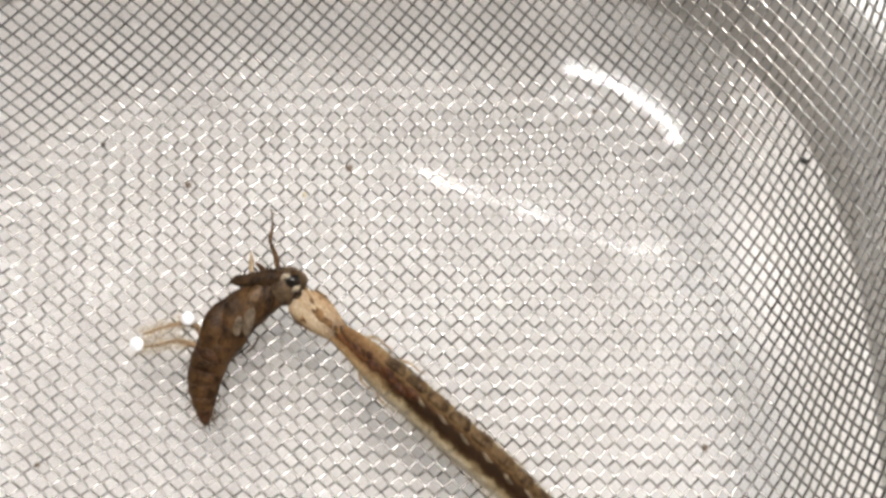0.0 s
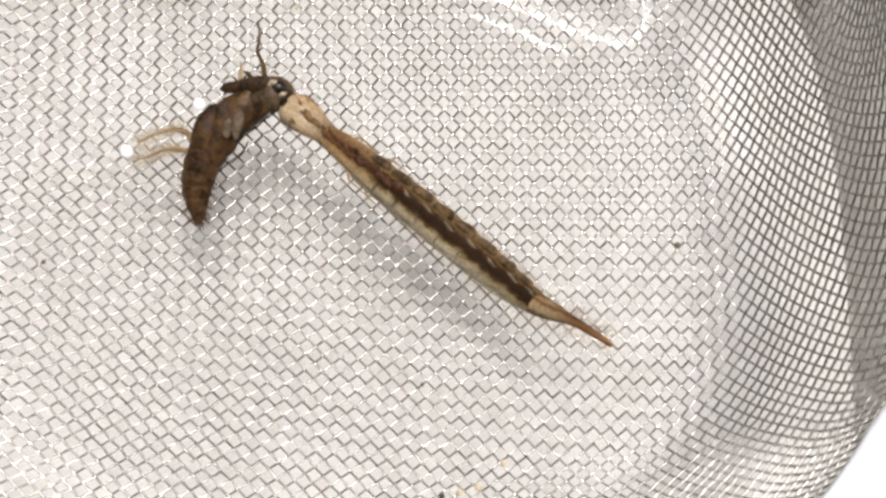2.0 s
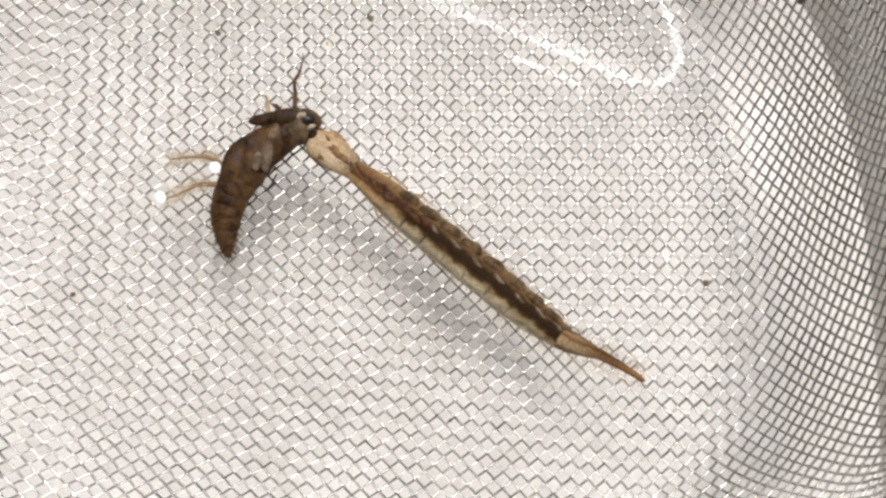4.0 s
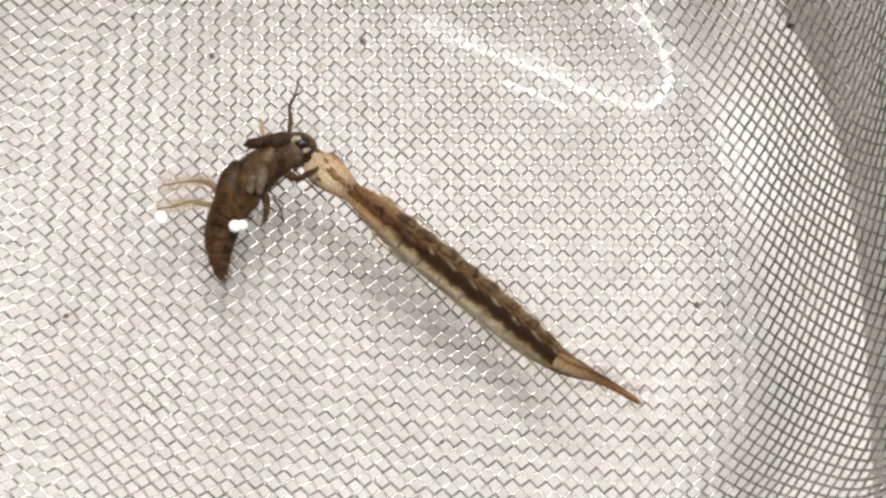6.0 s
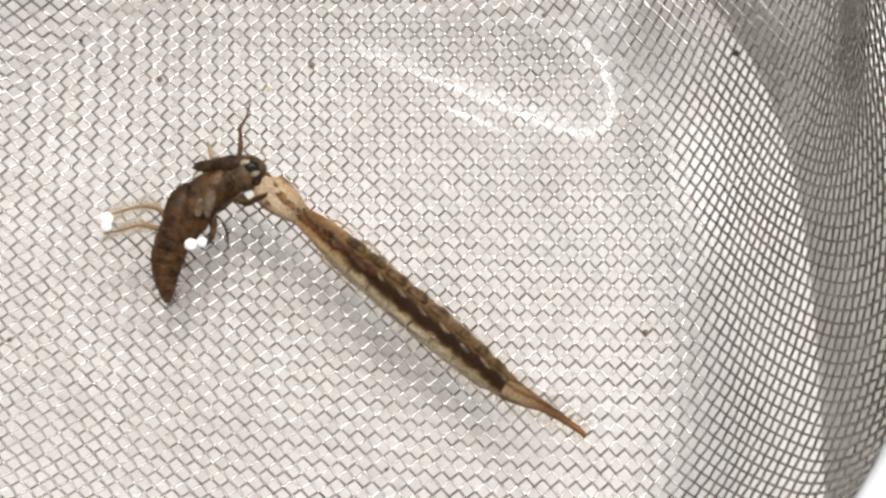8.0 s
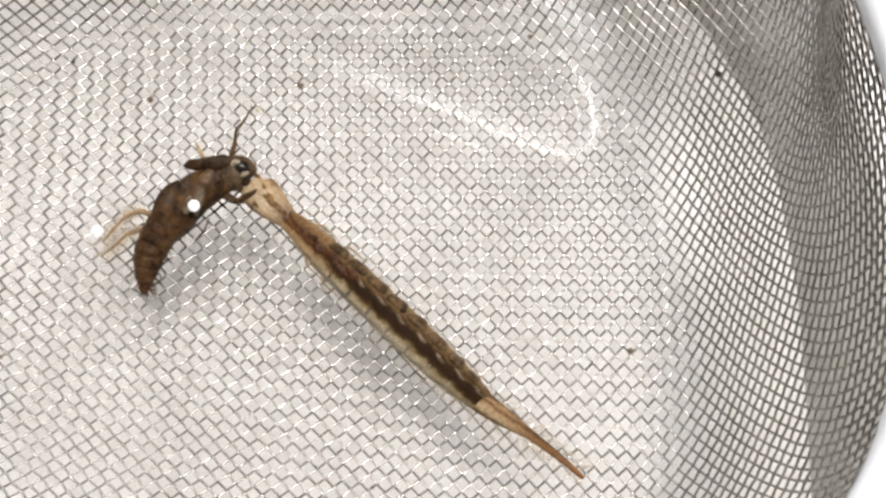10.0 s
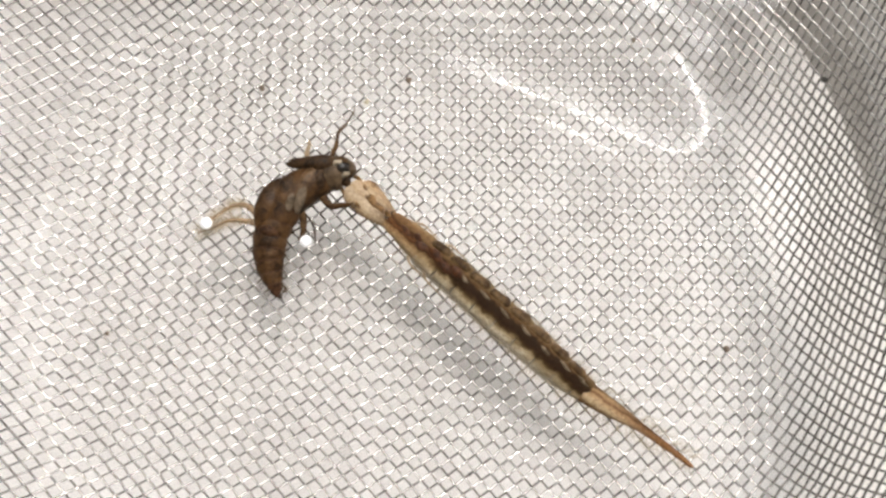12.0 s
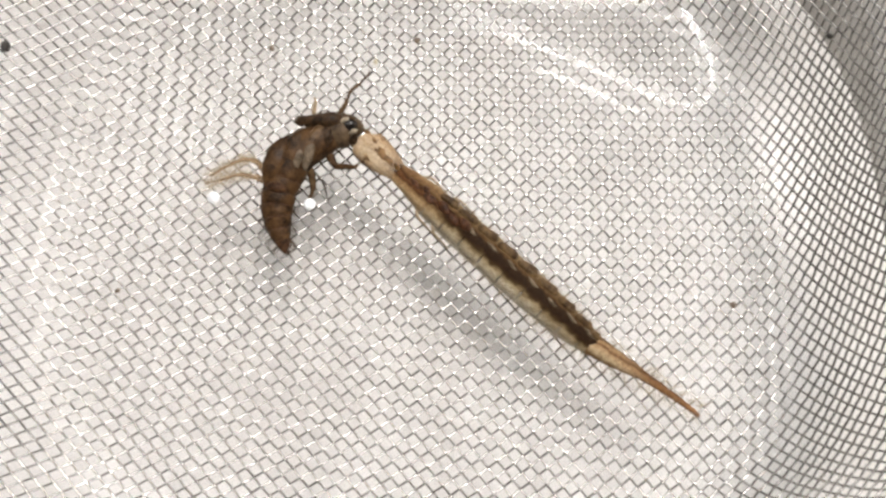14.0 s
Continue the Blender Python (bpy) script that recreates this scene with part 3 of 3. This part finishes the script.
def tail_hairs():
    rng = random.Random(9)
    for sign in (1, -1):
        verts, faces = [], []
        for _ in range(90):
            x = rng.uniform(0.3, 7.3)
            w = float(np.interp(x, [0, 2.6, 5, 7.5], [0.66, 0.44, 0.23, 0.14]))
            length = rng.uniform(0.35, 0.75)
            v, f = loft([(x, sign * w * 0.9, 0, 0.014, 0.014), (x + 0.2, sign * (w + length * 0.55), 0.0, 0.011, 0.011), (x + rng.uniform(0.4, 0.8), sign * (w + length), 0, 0.004, 0.004)], 4)
            faces += [tuple(i + len(verts) for i in face) for face in f]
            verts += v
        tagged(mesh_object("tail_hair", verts, faces, HAIR, tail), "fine pale hairs along the tail", kind="stuff")


tail_hairs()

# ---- the dark water bug ----
bug = thing("water_bug", "dark brown water bug held by the larva, legs spread", "insect")
ZB = 1.4


def bug_place(u, v):
    """From the bug's outline plan to its own space, in millimetres."""
    return (u - 480) * 0.0155, (365 - v) * 0.0155


def bug_part(name, rows, mat, parent, steps=5, sides=14, label="", pivot=None, square=2.0):
    """rows of (u, v, z, width, thickness), in plan units across and millimetres up."""
    out = []
    for u, v, z, w, h in rows:
        x, y = bug_place(u, v)
        if pivot:
            x, y = x - pivot[0], y - pivot[1]
        out.append((x, y, z - (pivot[2] if pivot else 0), w * 0.0155, h))
    return part_loft(name, out, mat, parent, steps, sides, label, square, 0.07)


head = bug_part("head", [(668, 322, ZB, 14, 0.2), (655, 305, ZB, 48, 0.6), (625, 300, ZB, 68, 0.85), (590, 305, ZB, 70, 0.9), (555, 318, ZB, 62, 0.85)], BUG_HEAD, bug, 5, 18)
bug_part("eye", [(662, 272, ZB + 0.55, 8, 0.1), (648, 282, ZB + 0.6, 26, 0.26), (625, 290, ZB + 0.6, 30, 0.3), (606, 296, ZB + 0.55, 14, 0.18)], EYE, head, 4, 12, "glossy black eye")
bug_part("brow", [(655, 258, ZB + 0.5, 10, 0.1), (630, 262, ZB + 0.62, 20, 0.18), (605, 268, ZB + 0.6, 10, 0.1)], BUG_LEG, head, 4, 10, "brown brow")
# two pale patches stand in for the highlights beside the eye
bug_part("eye_glint", [(600, 278, ZB + 0.80, 5, 0.06), (614, 272, ZB + 0.90, 11, 0.1), (636, 268, ZB + 0.84, 5, 0.06)], BUG_GLINT, head, 3, 8, "pale patch standing for a highlight above the eye")
bug_part("eye_glint", [(636, 322, ZB + 0.72, 4, 0.06), (650, 316, ZB + 0.78, 10, 0.1), (662, 306, ZB + 0.6, 4, 0.06)], BUG_GLINT, head, 3, 8, "pale patch standing for a highlight below the eye")
bug_part("beak", [(640, 330, ZB + 0.2, 26, 0.3), (660, 345, ZB, 16, 0.2), (672, 352, ZB - 0.1, 4, 0.08)], BUG_DARK, head, 4, 10)
bug_part("pronotum", [(412, 272, ZB + 0.3, 5, 0.12), (440, 270, ZB + 0.45, 20, 0.28), (500, 270, ZB + 0.6, 25, 0.4), (560, 268, ZB + 0.65, 32, 0.45), (605, 270, ZB + 0.55, 24, 0.3)], BUG_DARK, bug, 5, 14, "dark shield behind the head")
bug_part("thorax", [(585, 315, ZB, 52, 0.8), (540, 330, ZB, 68, 0.95), (480, 360, ZB, 76, 1.1), (425, 400, ZB, 82, 1.12), (385, 450, ZB, 76, 1.05)], BUG, bug, 5, 18)
bug_part("thorax_plate", [(530, 300, ZB + 0.75, 18, 0.1), (500, 335, ZB + 0.92, 24, 0.16), (470, 390, ZB + 0.9, 20, 0.16), (455, 430, ZB + 0.6, 10, 0.1)], BUG_LEG, bug, 4, 10, "paler brown side plate")
bug_part("wing_pad", [(400, 335, ZB + 0.55, 14, 0.15), (370, 380, ZB + 0.85, 34, 0.25), (345, 440, ZB + 0.95, 42, 0.28), (322, 500, ZB + 0.8, 26, 0.2), (315, 540, ZB + 0.6, 6, 0.1)], BUG, bug, 5, 12, "short olive brown wing pad")
bug_part("side_plate", [(440, 330, ZB + 0.85, 14, 0.12), (425, 362, ZB + 0.98, 30, 0.2), (412, 398, ZB + 0.95, 16, 0.14)], BUG_DARK, bug, 4, 12, "dark oval side plate")
bug_part("side_plate", [(498, 350, ZB + 0.85, 12, 0.12), (482, 392, ZB + 0.92, 22, 0.2), (468, 440, ZB + 0.78, 18, 0.2), (462, 468, ZB + 0.5, 8, 0.12)], BUG_PALE, bug, 4, 12, "greyish side plate")
bug_part("side_plate", [(450, 385, ZB + 0.98, 8, 0.1), (440, 420, ZB + 0.98, 18, 0.16), (428, 460, ZB + 0.85, 12, 0.14)], BUG_PALE, bug, 4, 12, "greyish side plate")
bug_part("side_plate", [(560, 300, ZB + 0.8, 10, 0.1), (548, 340, ZB + 0.85, 20, 0.18), (540, 375, ZB + 0.6, 12, 0.16)], BUG_DARK, bug, 4, 12, "dark plate behind the head")
PIVOT = (*bug_place(400, 430), ZB)
abdomen = bug_part("abdomen", [(420, 405, ZB, 70, 0.95), (395, 440, ZB, 80, 1.05)], BUG, bug, 3, 18, "", PIVOT)


def bug_abdomen():
    line = [(400, 430, 80), (378, 480, 78), (360, 530, 72), (349, 580, 67), (346, 630, 62), (351, 680, 53), (361, 725, 40), (372, 765, 25), (380, 797, 6)]
    fine = smooth_path(line, 6)
    steps = [0, 8, 15, 21, 27, 33, 39, 44, 48]
    for i, (a, b) in enumerate(zip(steps[:-1], steps[1:])):
        rows = []
        for k in range(a, b + 1):
            u, v, w = fine[k]
            f = (k - a) / (b - a)
            w = w * (0.955 + 0.065 * math.sin(math.pi * min(0.08 + f, 1)) ** 0.6)
            rows.append((u, v, ZB, w, max(w * 0.0135, 0.03)))
        bug_part("abdomen_ring", rows, BUG_RED if i > 5 else BUG, abdomen, 1, 18, "dark reddish end ring" if i > 5 else "", PIVOT)
        if i:
            (u, v, w), (u2, v2, _) = fine[a], fine[a + 1]
            dx, dy = np.array((u2 - u, v2 - v)) / math.hypot(u2 - u, v2 - v)
            bug_part("ring_joint", [(u - dx * 2.5, v - dy * 2.5, ZB, w * 0.97, w * 0.0138), (u, v, ZB, w * 0.99, w * 0.0143), (u + dx * 2.5, v + dy * 2.5, ZB, w * 0.97, w * 0.0138)], BUG_RED, abdomen, 1, 18, "", PIVOT)
    bug_part("band", [(300, 520, ZB + 0.45, 8, 0.1), (330, 535, ZB + 0.92, 16, 0.14), (365, 545, ZB + 0.95, 20, 0.14), (400, 548, ZB + 0.55, 10, 0.12)], BUG_RED, abdomen, 4, 10, "reddish dark band", PIVOT)
    rng = random.Random(2)
    for _ in range(40):
        k = rng.randrange(10, 46)
        u, v, w = fine[k]
        s = 1 if rng.random() < 0.75 else -1
        bug_part("bristle", [(u + s * w * 0.9, v, ZB, 2.2, 0.03), (u + s * (w + 12), v + 10, ZB, 1.4, 0.02), (u + s * (w + 20), v + 24, ZB, 0.6, 0.01)], BUG_LEG, abdomen, 2, 5, "", PIVOT)
    for u, v in ((384, 812), (398, 815)):
        bug_part("tail_spine", [(388, 780, ZB, 4, 0.06), (u, v - 10, ZB, 2.5, 0.04), (u, v, ZB, 1, 0.02)], BUG_DARK, abdomen, 2, 6, "", PIVOT)


bug_abdomen()
LEG_PIVOTS = {}


def bug_leg(key, rows, mat, label):
    x, y = bug_place(rows[0][0], rows[0][1])
    pivot = (x, y, rows[0][2])
    ob = bug_part("leg", rows, mat, bug, 4, 8, label, pivot)
    LEG_PIVOTS[key] = (ob, pivot)
    return ob


bug_leg("front_far", [(585, 245, ZB, 9, 0.14), (612, 205, ZB + 0.2, 9, 0.13), (632, 160, ZB + 0.4, 8, 0.11), (640, 145, ZB + 0.5, 8, 0.1), (668, 120, ZB + 0.5, 5, 0.07), (700, 80, ZB + 0.4, 4, 0.06), (712, 58, ZB + 0.3, 2, 0.03)], BUG_LEG, "thin brown leg stretched forward")
bug_leg("mid_far", [(488, 250, ZB, 10, 0.13), (492, 215, ZB + 0.2, 10, 0.12), (498, 188, ZB + 0.3, 6, 0.08), (494, 172, ZB + 0.3, 2, 0.04)], PALE_LEG, "short pale leg")
bug_leg("front_near", [(535, 370, ZB, 19, 0.24), (565, 425, ZB - 0.1, 16, 0.2), (583, 446, ZB, 13, 0.17), (620, 450, ZB + 0.3, 11, 0.15), (655, 458, ZB + 0.5, 9, 0.13), (672, 452, ZB + 0.5, 3, 0.06)], BUG, "brown leg gripping the larva's head")
bug_leg("mid_near", [(470, 440, ZB - 0.1, 16, 0.2), (482, 490, ZB - 0.3, 15, 0.19), (486, 540, ZB - 0.4, 11, 0.12), (470, 568, ZB - 0.5, 4, 0.06)], BUG_LEG, "folded brown leg")
bug_leg("thin_near", [(500, 470, ZB - 0.3, 4, 0.06), (530, 520, ZB - 0.5, 4, 0.05), (545, 580, ZB - 0.7, 2, 0.03)], BUG_DARK, "thin dark leg")
OAR_UPPER = [(300, 475, ZB, 13, 0.15), (265, 430, ZB + 0.3, 11, 0.13), (215, 430, ZB + 0.6, 9, 0.11), (150, 462, ZB + 0.8, 6, 0.08), (95, 500, ZB + 0.8, 3, 0.04)]
bug_leg("oar_upper", OAR_UPPER, OAR_SKIN, "clear tan swimming leg")
OAR_LOWER = [(300, 505, ZB, 14, 0.15), (255, 492, ZB + 0.3, 12, 0.13), (200, 488, ZB + 0.5, 9, 0.11), (150, 505, ZB + 0.6, 6, 0.07), (75, 530, ZB + 0.8, 3, 0.04)]
bug_leg("oar_lower", OAR_LOWER, OAR_SKIN, "clear tan swimming leg")


def oar_hairs(key, rows, seed):
    """Swimming hairs on both sides of an oar-like leg."""
    rng = random.Random(seed)
    ob, pivot = LEG_PIVOTS[key]
    line = smooth_path([(*bug_place(u, v), z) for u, v, z, _, _ in rows], 8)
    verts, faces = [], []
    for _ in range(240):
        k = rng.randrange(8, len(line) - 1)
        p, d = line[k] - np.array(pivot), line[k + 1] - line[k]
        d = d / np.linalg.norm(d)
        side = rng.choice((1, -1)) * np.array((-d[1], d[0], 0))
        tip = p + side * rng.uniform(0.2, 0.6) + d * rng.uniform(0.25, 0.7) + np.array((0, 0, rng.uniform(-0.1, 0.1)))
        v, f = loft([(*p, 0.014, 0.014), (*((p + tip) / 2 + side * 0.04), 0.011, 0.011), (*tip, 0.004, 0.004)], 4)
        faces += [tuple(i + len(verts) for i in face) for face in f]
        verts += v
    tagged(mesh_object("swimming_hair", verts, faces, HAIR, ob), "fine pale swimming hairs", kind="stuff")


oar_hairs("oar_upper", OAR_UPPER, 21)
oar_hairs("oar_lower", OAR_LOWER, 22)


# ---- specks on the mesh ----
def speck(x, y, size, mat, label, seed, z=0.18):
    rng = random.Random(seed)
    bm = bmesh.new()
    bmesh.ops.create_icosphere(bm, subdivisions=2, radius=size * MM)
    for v in bm.verts:
        v.co *= 0.7 + 0.5 * noise.noise(v.co * 900 + Vector((seed, 0, 0))) + rng.uniform(-0.08, 0.08)
        v.co.z *= 0.6
    me = bpy.data.meshes.new("speck")
    bm.to_mesh(me)
    bm.free()
    me.materials.append(mat)
    ob = new("debris_speck", me)
    base = basket(np.array([x]), np.array([y]))[0][0]
    ob.location = (base[0] * MM, base[1] * MM, (base[2] + z) * MM)
    return tagged(ob, label, "debris", "specks on the mesh")


speck(21.2, 10.3, 0.30, DEBRIS_BLACK, "small black speck stuck in the wire mesh", 1)
speck(-31.66, 9.17, 0.48, DEBRIS_BLACK, "black crumb stuck on the sloping wire mesh", 2)
speck(-0.9, -20.3, 0.26, DEBRIS_BLACK, "small black speck stuck in the wire mesh", 3)
speck(-6.05, 10.9, 0.30, DEBRIS_BROWN, "rusty brown speck lying on the wire mesh", 4)
speck(-15.4, 10.1, 0.27, DEBRIS_BROWN, "rusty brown speck lying on the wire mesh", 5)
speck(-24.2, -5.6, 0.24, DEBRIS_BROWN, "rusty brown speck lying on the wire mesh", 6)
speck(13.75, -5.8, 0.28, DEBRIS_BROWN, "rusty brown speck lying on the wire mesh", 7)
speck(8.2, 13.7, 0.22, DEBRIS_BROWN, "rusty brown speck lying on the wire mesh", 8)
speck(-8.7, 9.4, 0.22, DEBRIS_PALE, "pale tan crumb lying on the wire mesh", 9)
speck(0.2, -20.1, 0.30, DEBRIS_PALE, "pale tan crumb lying on the wire mesh", 10)
speck(1.3, -19.9, 0.34, DEBRIS_PALE, "pale tan crumb lying on the wire mesh", 11)
speck(2.9, -18.4, 0.32, DEBRIS_PALE, "pale tan crumb lying on the wire mesh", 12)
speck(-20.2, 12.6, 0.2, DEBRIS_BLACK, "small black speck stuck in the wire mesh", 13)
speck(-1.8, -13.6, 0.16, DEBRIS_BLACK, "small black speck stuck in the wire mesh", 14)

# white blobs stand in for bright glints on the water by the bug
GLINT_WHITE = speckled("glint_blob_white", (0.86, 0.87, 0.88), (0.95, 0.95, 0.95), 1.0, 0.15)


def bubble(radius, label):
    bm = bmesh.new()
    bmesh.ops.create_uvsphere(bm, u_segments=20, v_segments=12, radius=radius * MM)
    for v in bm.verts:
        v.co.z *= 0.55
    me = bpy.data.meshes.new("bubble")
    bm.to_mesh(me)
    bm.free()
    me.materials.append(GLINT_WHITE)
    me.polygons.foreach_set("use_smooth", [True] * len(me.polygons))
    return tagged(new("glint_blob", me), label, "bubble", "bubbles by the bug")


GLINT_BLOBS = [bubble(0.30, "small white blob standing for a water glint beside the bug's belly"), bubble(0.30, "small white blob standing for a water glint at the bug's swimming leg"), bubble(0.38, "bright white blob standing for a water glint at the bug's swimming leg"), bubble(0.36, "bright white blob standing for a water glint beside the bug's belly")]

wires(sieve)


def motions():
    # the larva: neck (x, y), heading; then its tail on the body: turn up and sideways
    larva_rows = [(0, -6.8, 1.4, -42.8), (0.5, -6.9, 1.3, -39.8), (1, -7, 1.05, -41.3), (1.5, -7.1, 0.95, -40), (2, -7, 1.4, -41), (3, -7.15, 1.05, -40), (4, -7.15, 1.4, -40.4),
                  (6.5, -6.75, 1.4, -40.7), (7, -6.67, 1.35, -40.5), (7.5, -6.57, 1.32, -40.4), (10, -6.67, 2.4, -44), (10.5, -6.7, 2.12, -43), (11, -6.61, 1.77, -42.2),
                  (12, -7, 1.7, -40.4), (13.5, -6.96, 1.84, -40.8), (14, -7.05, 1.95, -41)]
    walk(larva, [(t, pose(x * MM, y * MM, 0, 0, 0, a)) for t, x, y, a in larva_rows])
    tail_rows = [(0.0, 56, 8), (1.5, 57, 9), (4.0, 58, 12), (6.5, 58, 14), (7.5, 58, 14), (10.0, 24, 9), (11.0, 6, 9.5), (12.0, 5, 7.5), (14.0, 6, 9)]
    walk(tail, [(t, pose(15.75 * MM, 0, ZL * MM, 0, -up, side)) for t, up, side in tail_rows])
    # the bug: the front of its head (x, y), its turn, the abdomen's bend
    bug_rows = [(0, -9, 4.4, 3, -15.5), (0.5, -9.01, 3.99, 3, -16.38), (1.5, -9.32, 4.16, 2.5, -14.15), (2, -9.4, 4.12, 3, -14.04), (3, -9.41, 4.26, 3.5, -14.81), (4, -9.54, 4.32, 4, -14.58),
                (6.5, -9.31, 4.22, 3.5, -15), (7, -9.15, 4.19, 3.5, -15.86), (7.5, -9.19, 4.18, 3.5, -14.71), (10, -9.08, 5.45, 1, -21), (10.5, -9.12, 5.2, 1, -11.62), (11, -9.53, 4.73, 0.5, 0.75),
                (12, -9.63, 4.7, 1, 1.5), (13.5, -9.66, 4.58, 1, 1.5), (14, -9.77, 4.7, 1, 1.5)]
    hx, hy = bug_place(654, 288)
    rows, bends = [], []
    for t, x, y, a, bend in bug_rows:
        c, s = math.cos(radians(a)), math.sin(radians(a))
        rows.append((t, pose((x - c * hx + s * hy) * MM, (y - s * hx - c * hy) * MM, 0, 0, 0, a)))
        bends.append((t, pose(*[v * MM for v in PIVOT], 0, 0, bend)))
    walk(bug, rows)
    walk(abdomen, bends)
    swings = {
        "front_far": [(0, 36), (1.5, 38), (3, 30), (4, 20), (7.5, 20), (10, 10), (11, 8), (12, 9), (13.5, 5), (14, 0)],
        "mid_far": [(0, 0), (1.5, 5), (2.2, -6), (4, 6), (7.5, 12), (10, 30), (11, 10), (12, -5), (14, 0)],
        "front_near": [(0, 130), (4, 130), (5.2, 60), (6.5, 22), (7.5, 24), (10, 30), (11, 34), (12, 10), (14, 0)],
        "mid_near": [(0, -85), (4, -80), (5.2, -30), (6.5, -6), (7.5, -8), (10, -70), (10.6, -50), (11.5, -10), (14, 0)],
        "thin_near": [(0, -70), (4, -70), (5.2, -30), (6.5, 0), (7.5, -5), (10, -60), (11.5, -20), (14, 0)],
        "oar_upper": [(0, -18), (0.9, -30), (1.5, -26), (2.2, -10), (3, -24), (4, -30), (6.5, -22), (7.0, -10), (7.5, -22), (10, 18), (10.5, -4), (11, 16), (12, 8), (13, 2), (14, 0)],
        "oar_lower": [(0, -12), (0.9, -24), (1.5, -20), (2.2, 2), (3, -8), (4, 4), (6.5, -10), (7.0, 8), (7.5, -10), (10, 24), (10.5, 12), (11, 0), (12, 6), (13, -2), (14, 0)],
    }
    for key, turns in swings.items():
        ob, pivot = LEG_PIVOTS[key]
        walk(ob, [(t, pose(*[v * MM for v in pivot], 0, 0, a)) for t, a in turns])
    dots = {
        2: [(0, -17.6, 1.2), (1.5, -17.35, 1.78), (2.0, -18.3, 0.48), (2.4, -18.05, 0.66), (3.0, -18.16, 0.1), (4.0, -18.2, -0.2), (6.5, -17.62, 0.05), (7.0, -17.58, 0.53), (10.0, -17.5, 1.6),
            (11.0, -17.85, 1.7), (11.5, -17.87, 1.54), (12.0, -17.75, 0.96), (12.5, -17.84, 0.62), (13.5, -17.94, -0.1), (14.0, -17.91, -0.17)],
        3: [(0, -14.8, 2.5), (1.5, -15.0, 2.74), (2.0, -14.1, 3.06), (2.4, -14.12, 3.7), (3.0, -14.88, 0.06), (4.0, -15.02, 1.46), (6.5, -13.0, -0.9), (7.0, -12.78, -0.64), (7.5, -12.81, -0.68),
            (10.0, -11.87, 3.02), (10.5, -11.93, 2.71), (11.0, -12.3, 1.2), (12.0, -11.8, -0.01), (12.5, -11.82, -0.15), (13.5, -12.05, -0.38), (14.0, -12.18, -0.48)],
    }
    apart = {0: (3, (6.3, 7.8), (0.85, -0.38)), 1: (2, (6.7, 7.3), (1.25, 0.45))}
    for i, (other, (start, end), (dx, dy)) in apart.items():
        rows = []
        for t in sorted({0.0, start - 0.5, start, 7.0, end, end + 0.5, 14.0} | {row[0] for row in dots[other]}):
            x, y = (float(np.interp(t, [row[0] for row in dots[other]], [row[c] for row in dots[other]])) for c in (1, 2))
            f = 1.0 if start <= t <= end else 0.0
            rows.append((t, x + f * dx, y + f * dy))
        dots[i] = rows
    for i, rows in dots.items():
        walk(GLINT_BLOBS[i], [(t, pose(x * MM, y * MM, 3.0 * MM)) for t, x, y in rows])


motions()
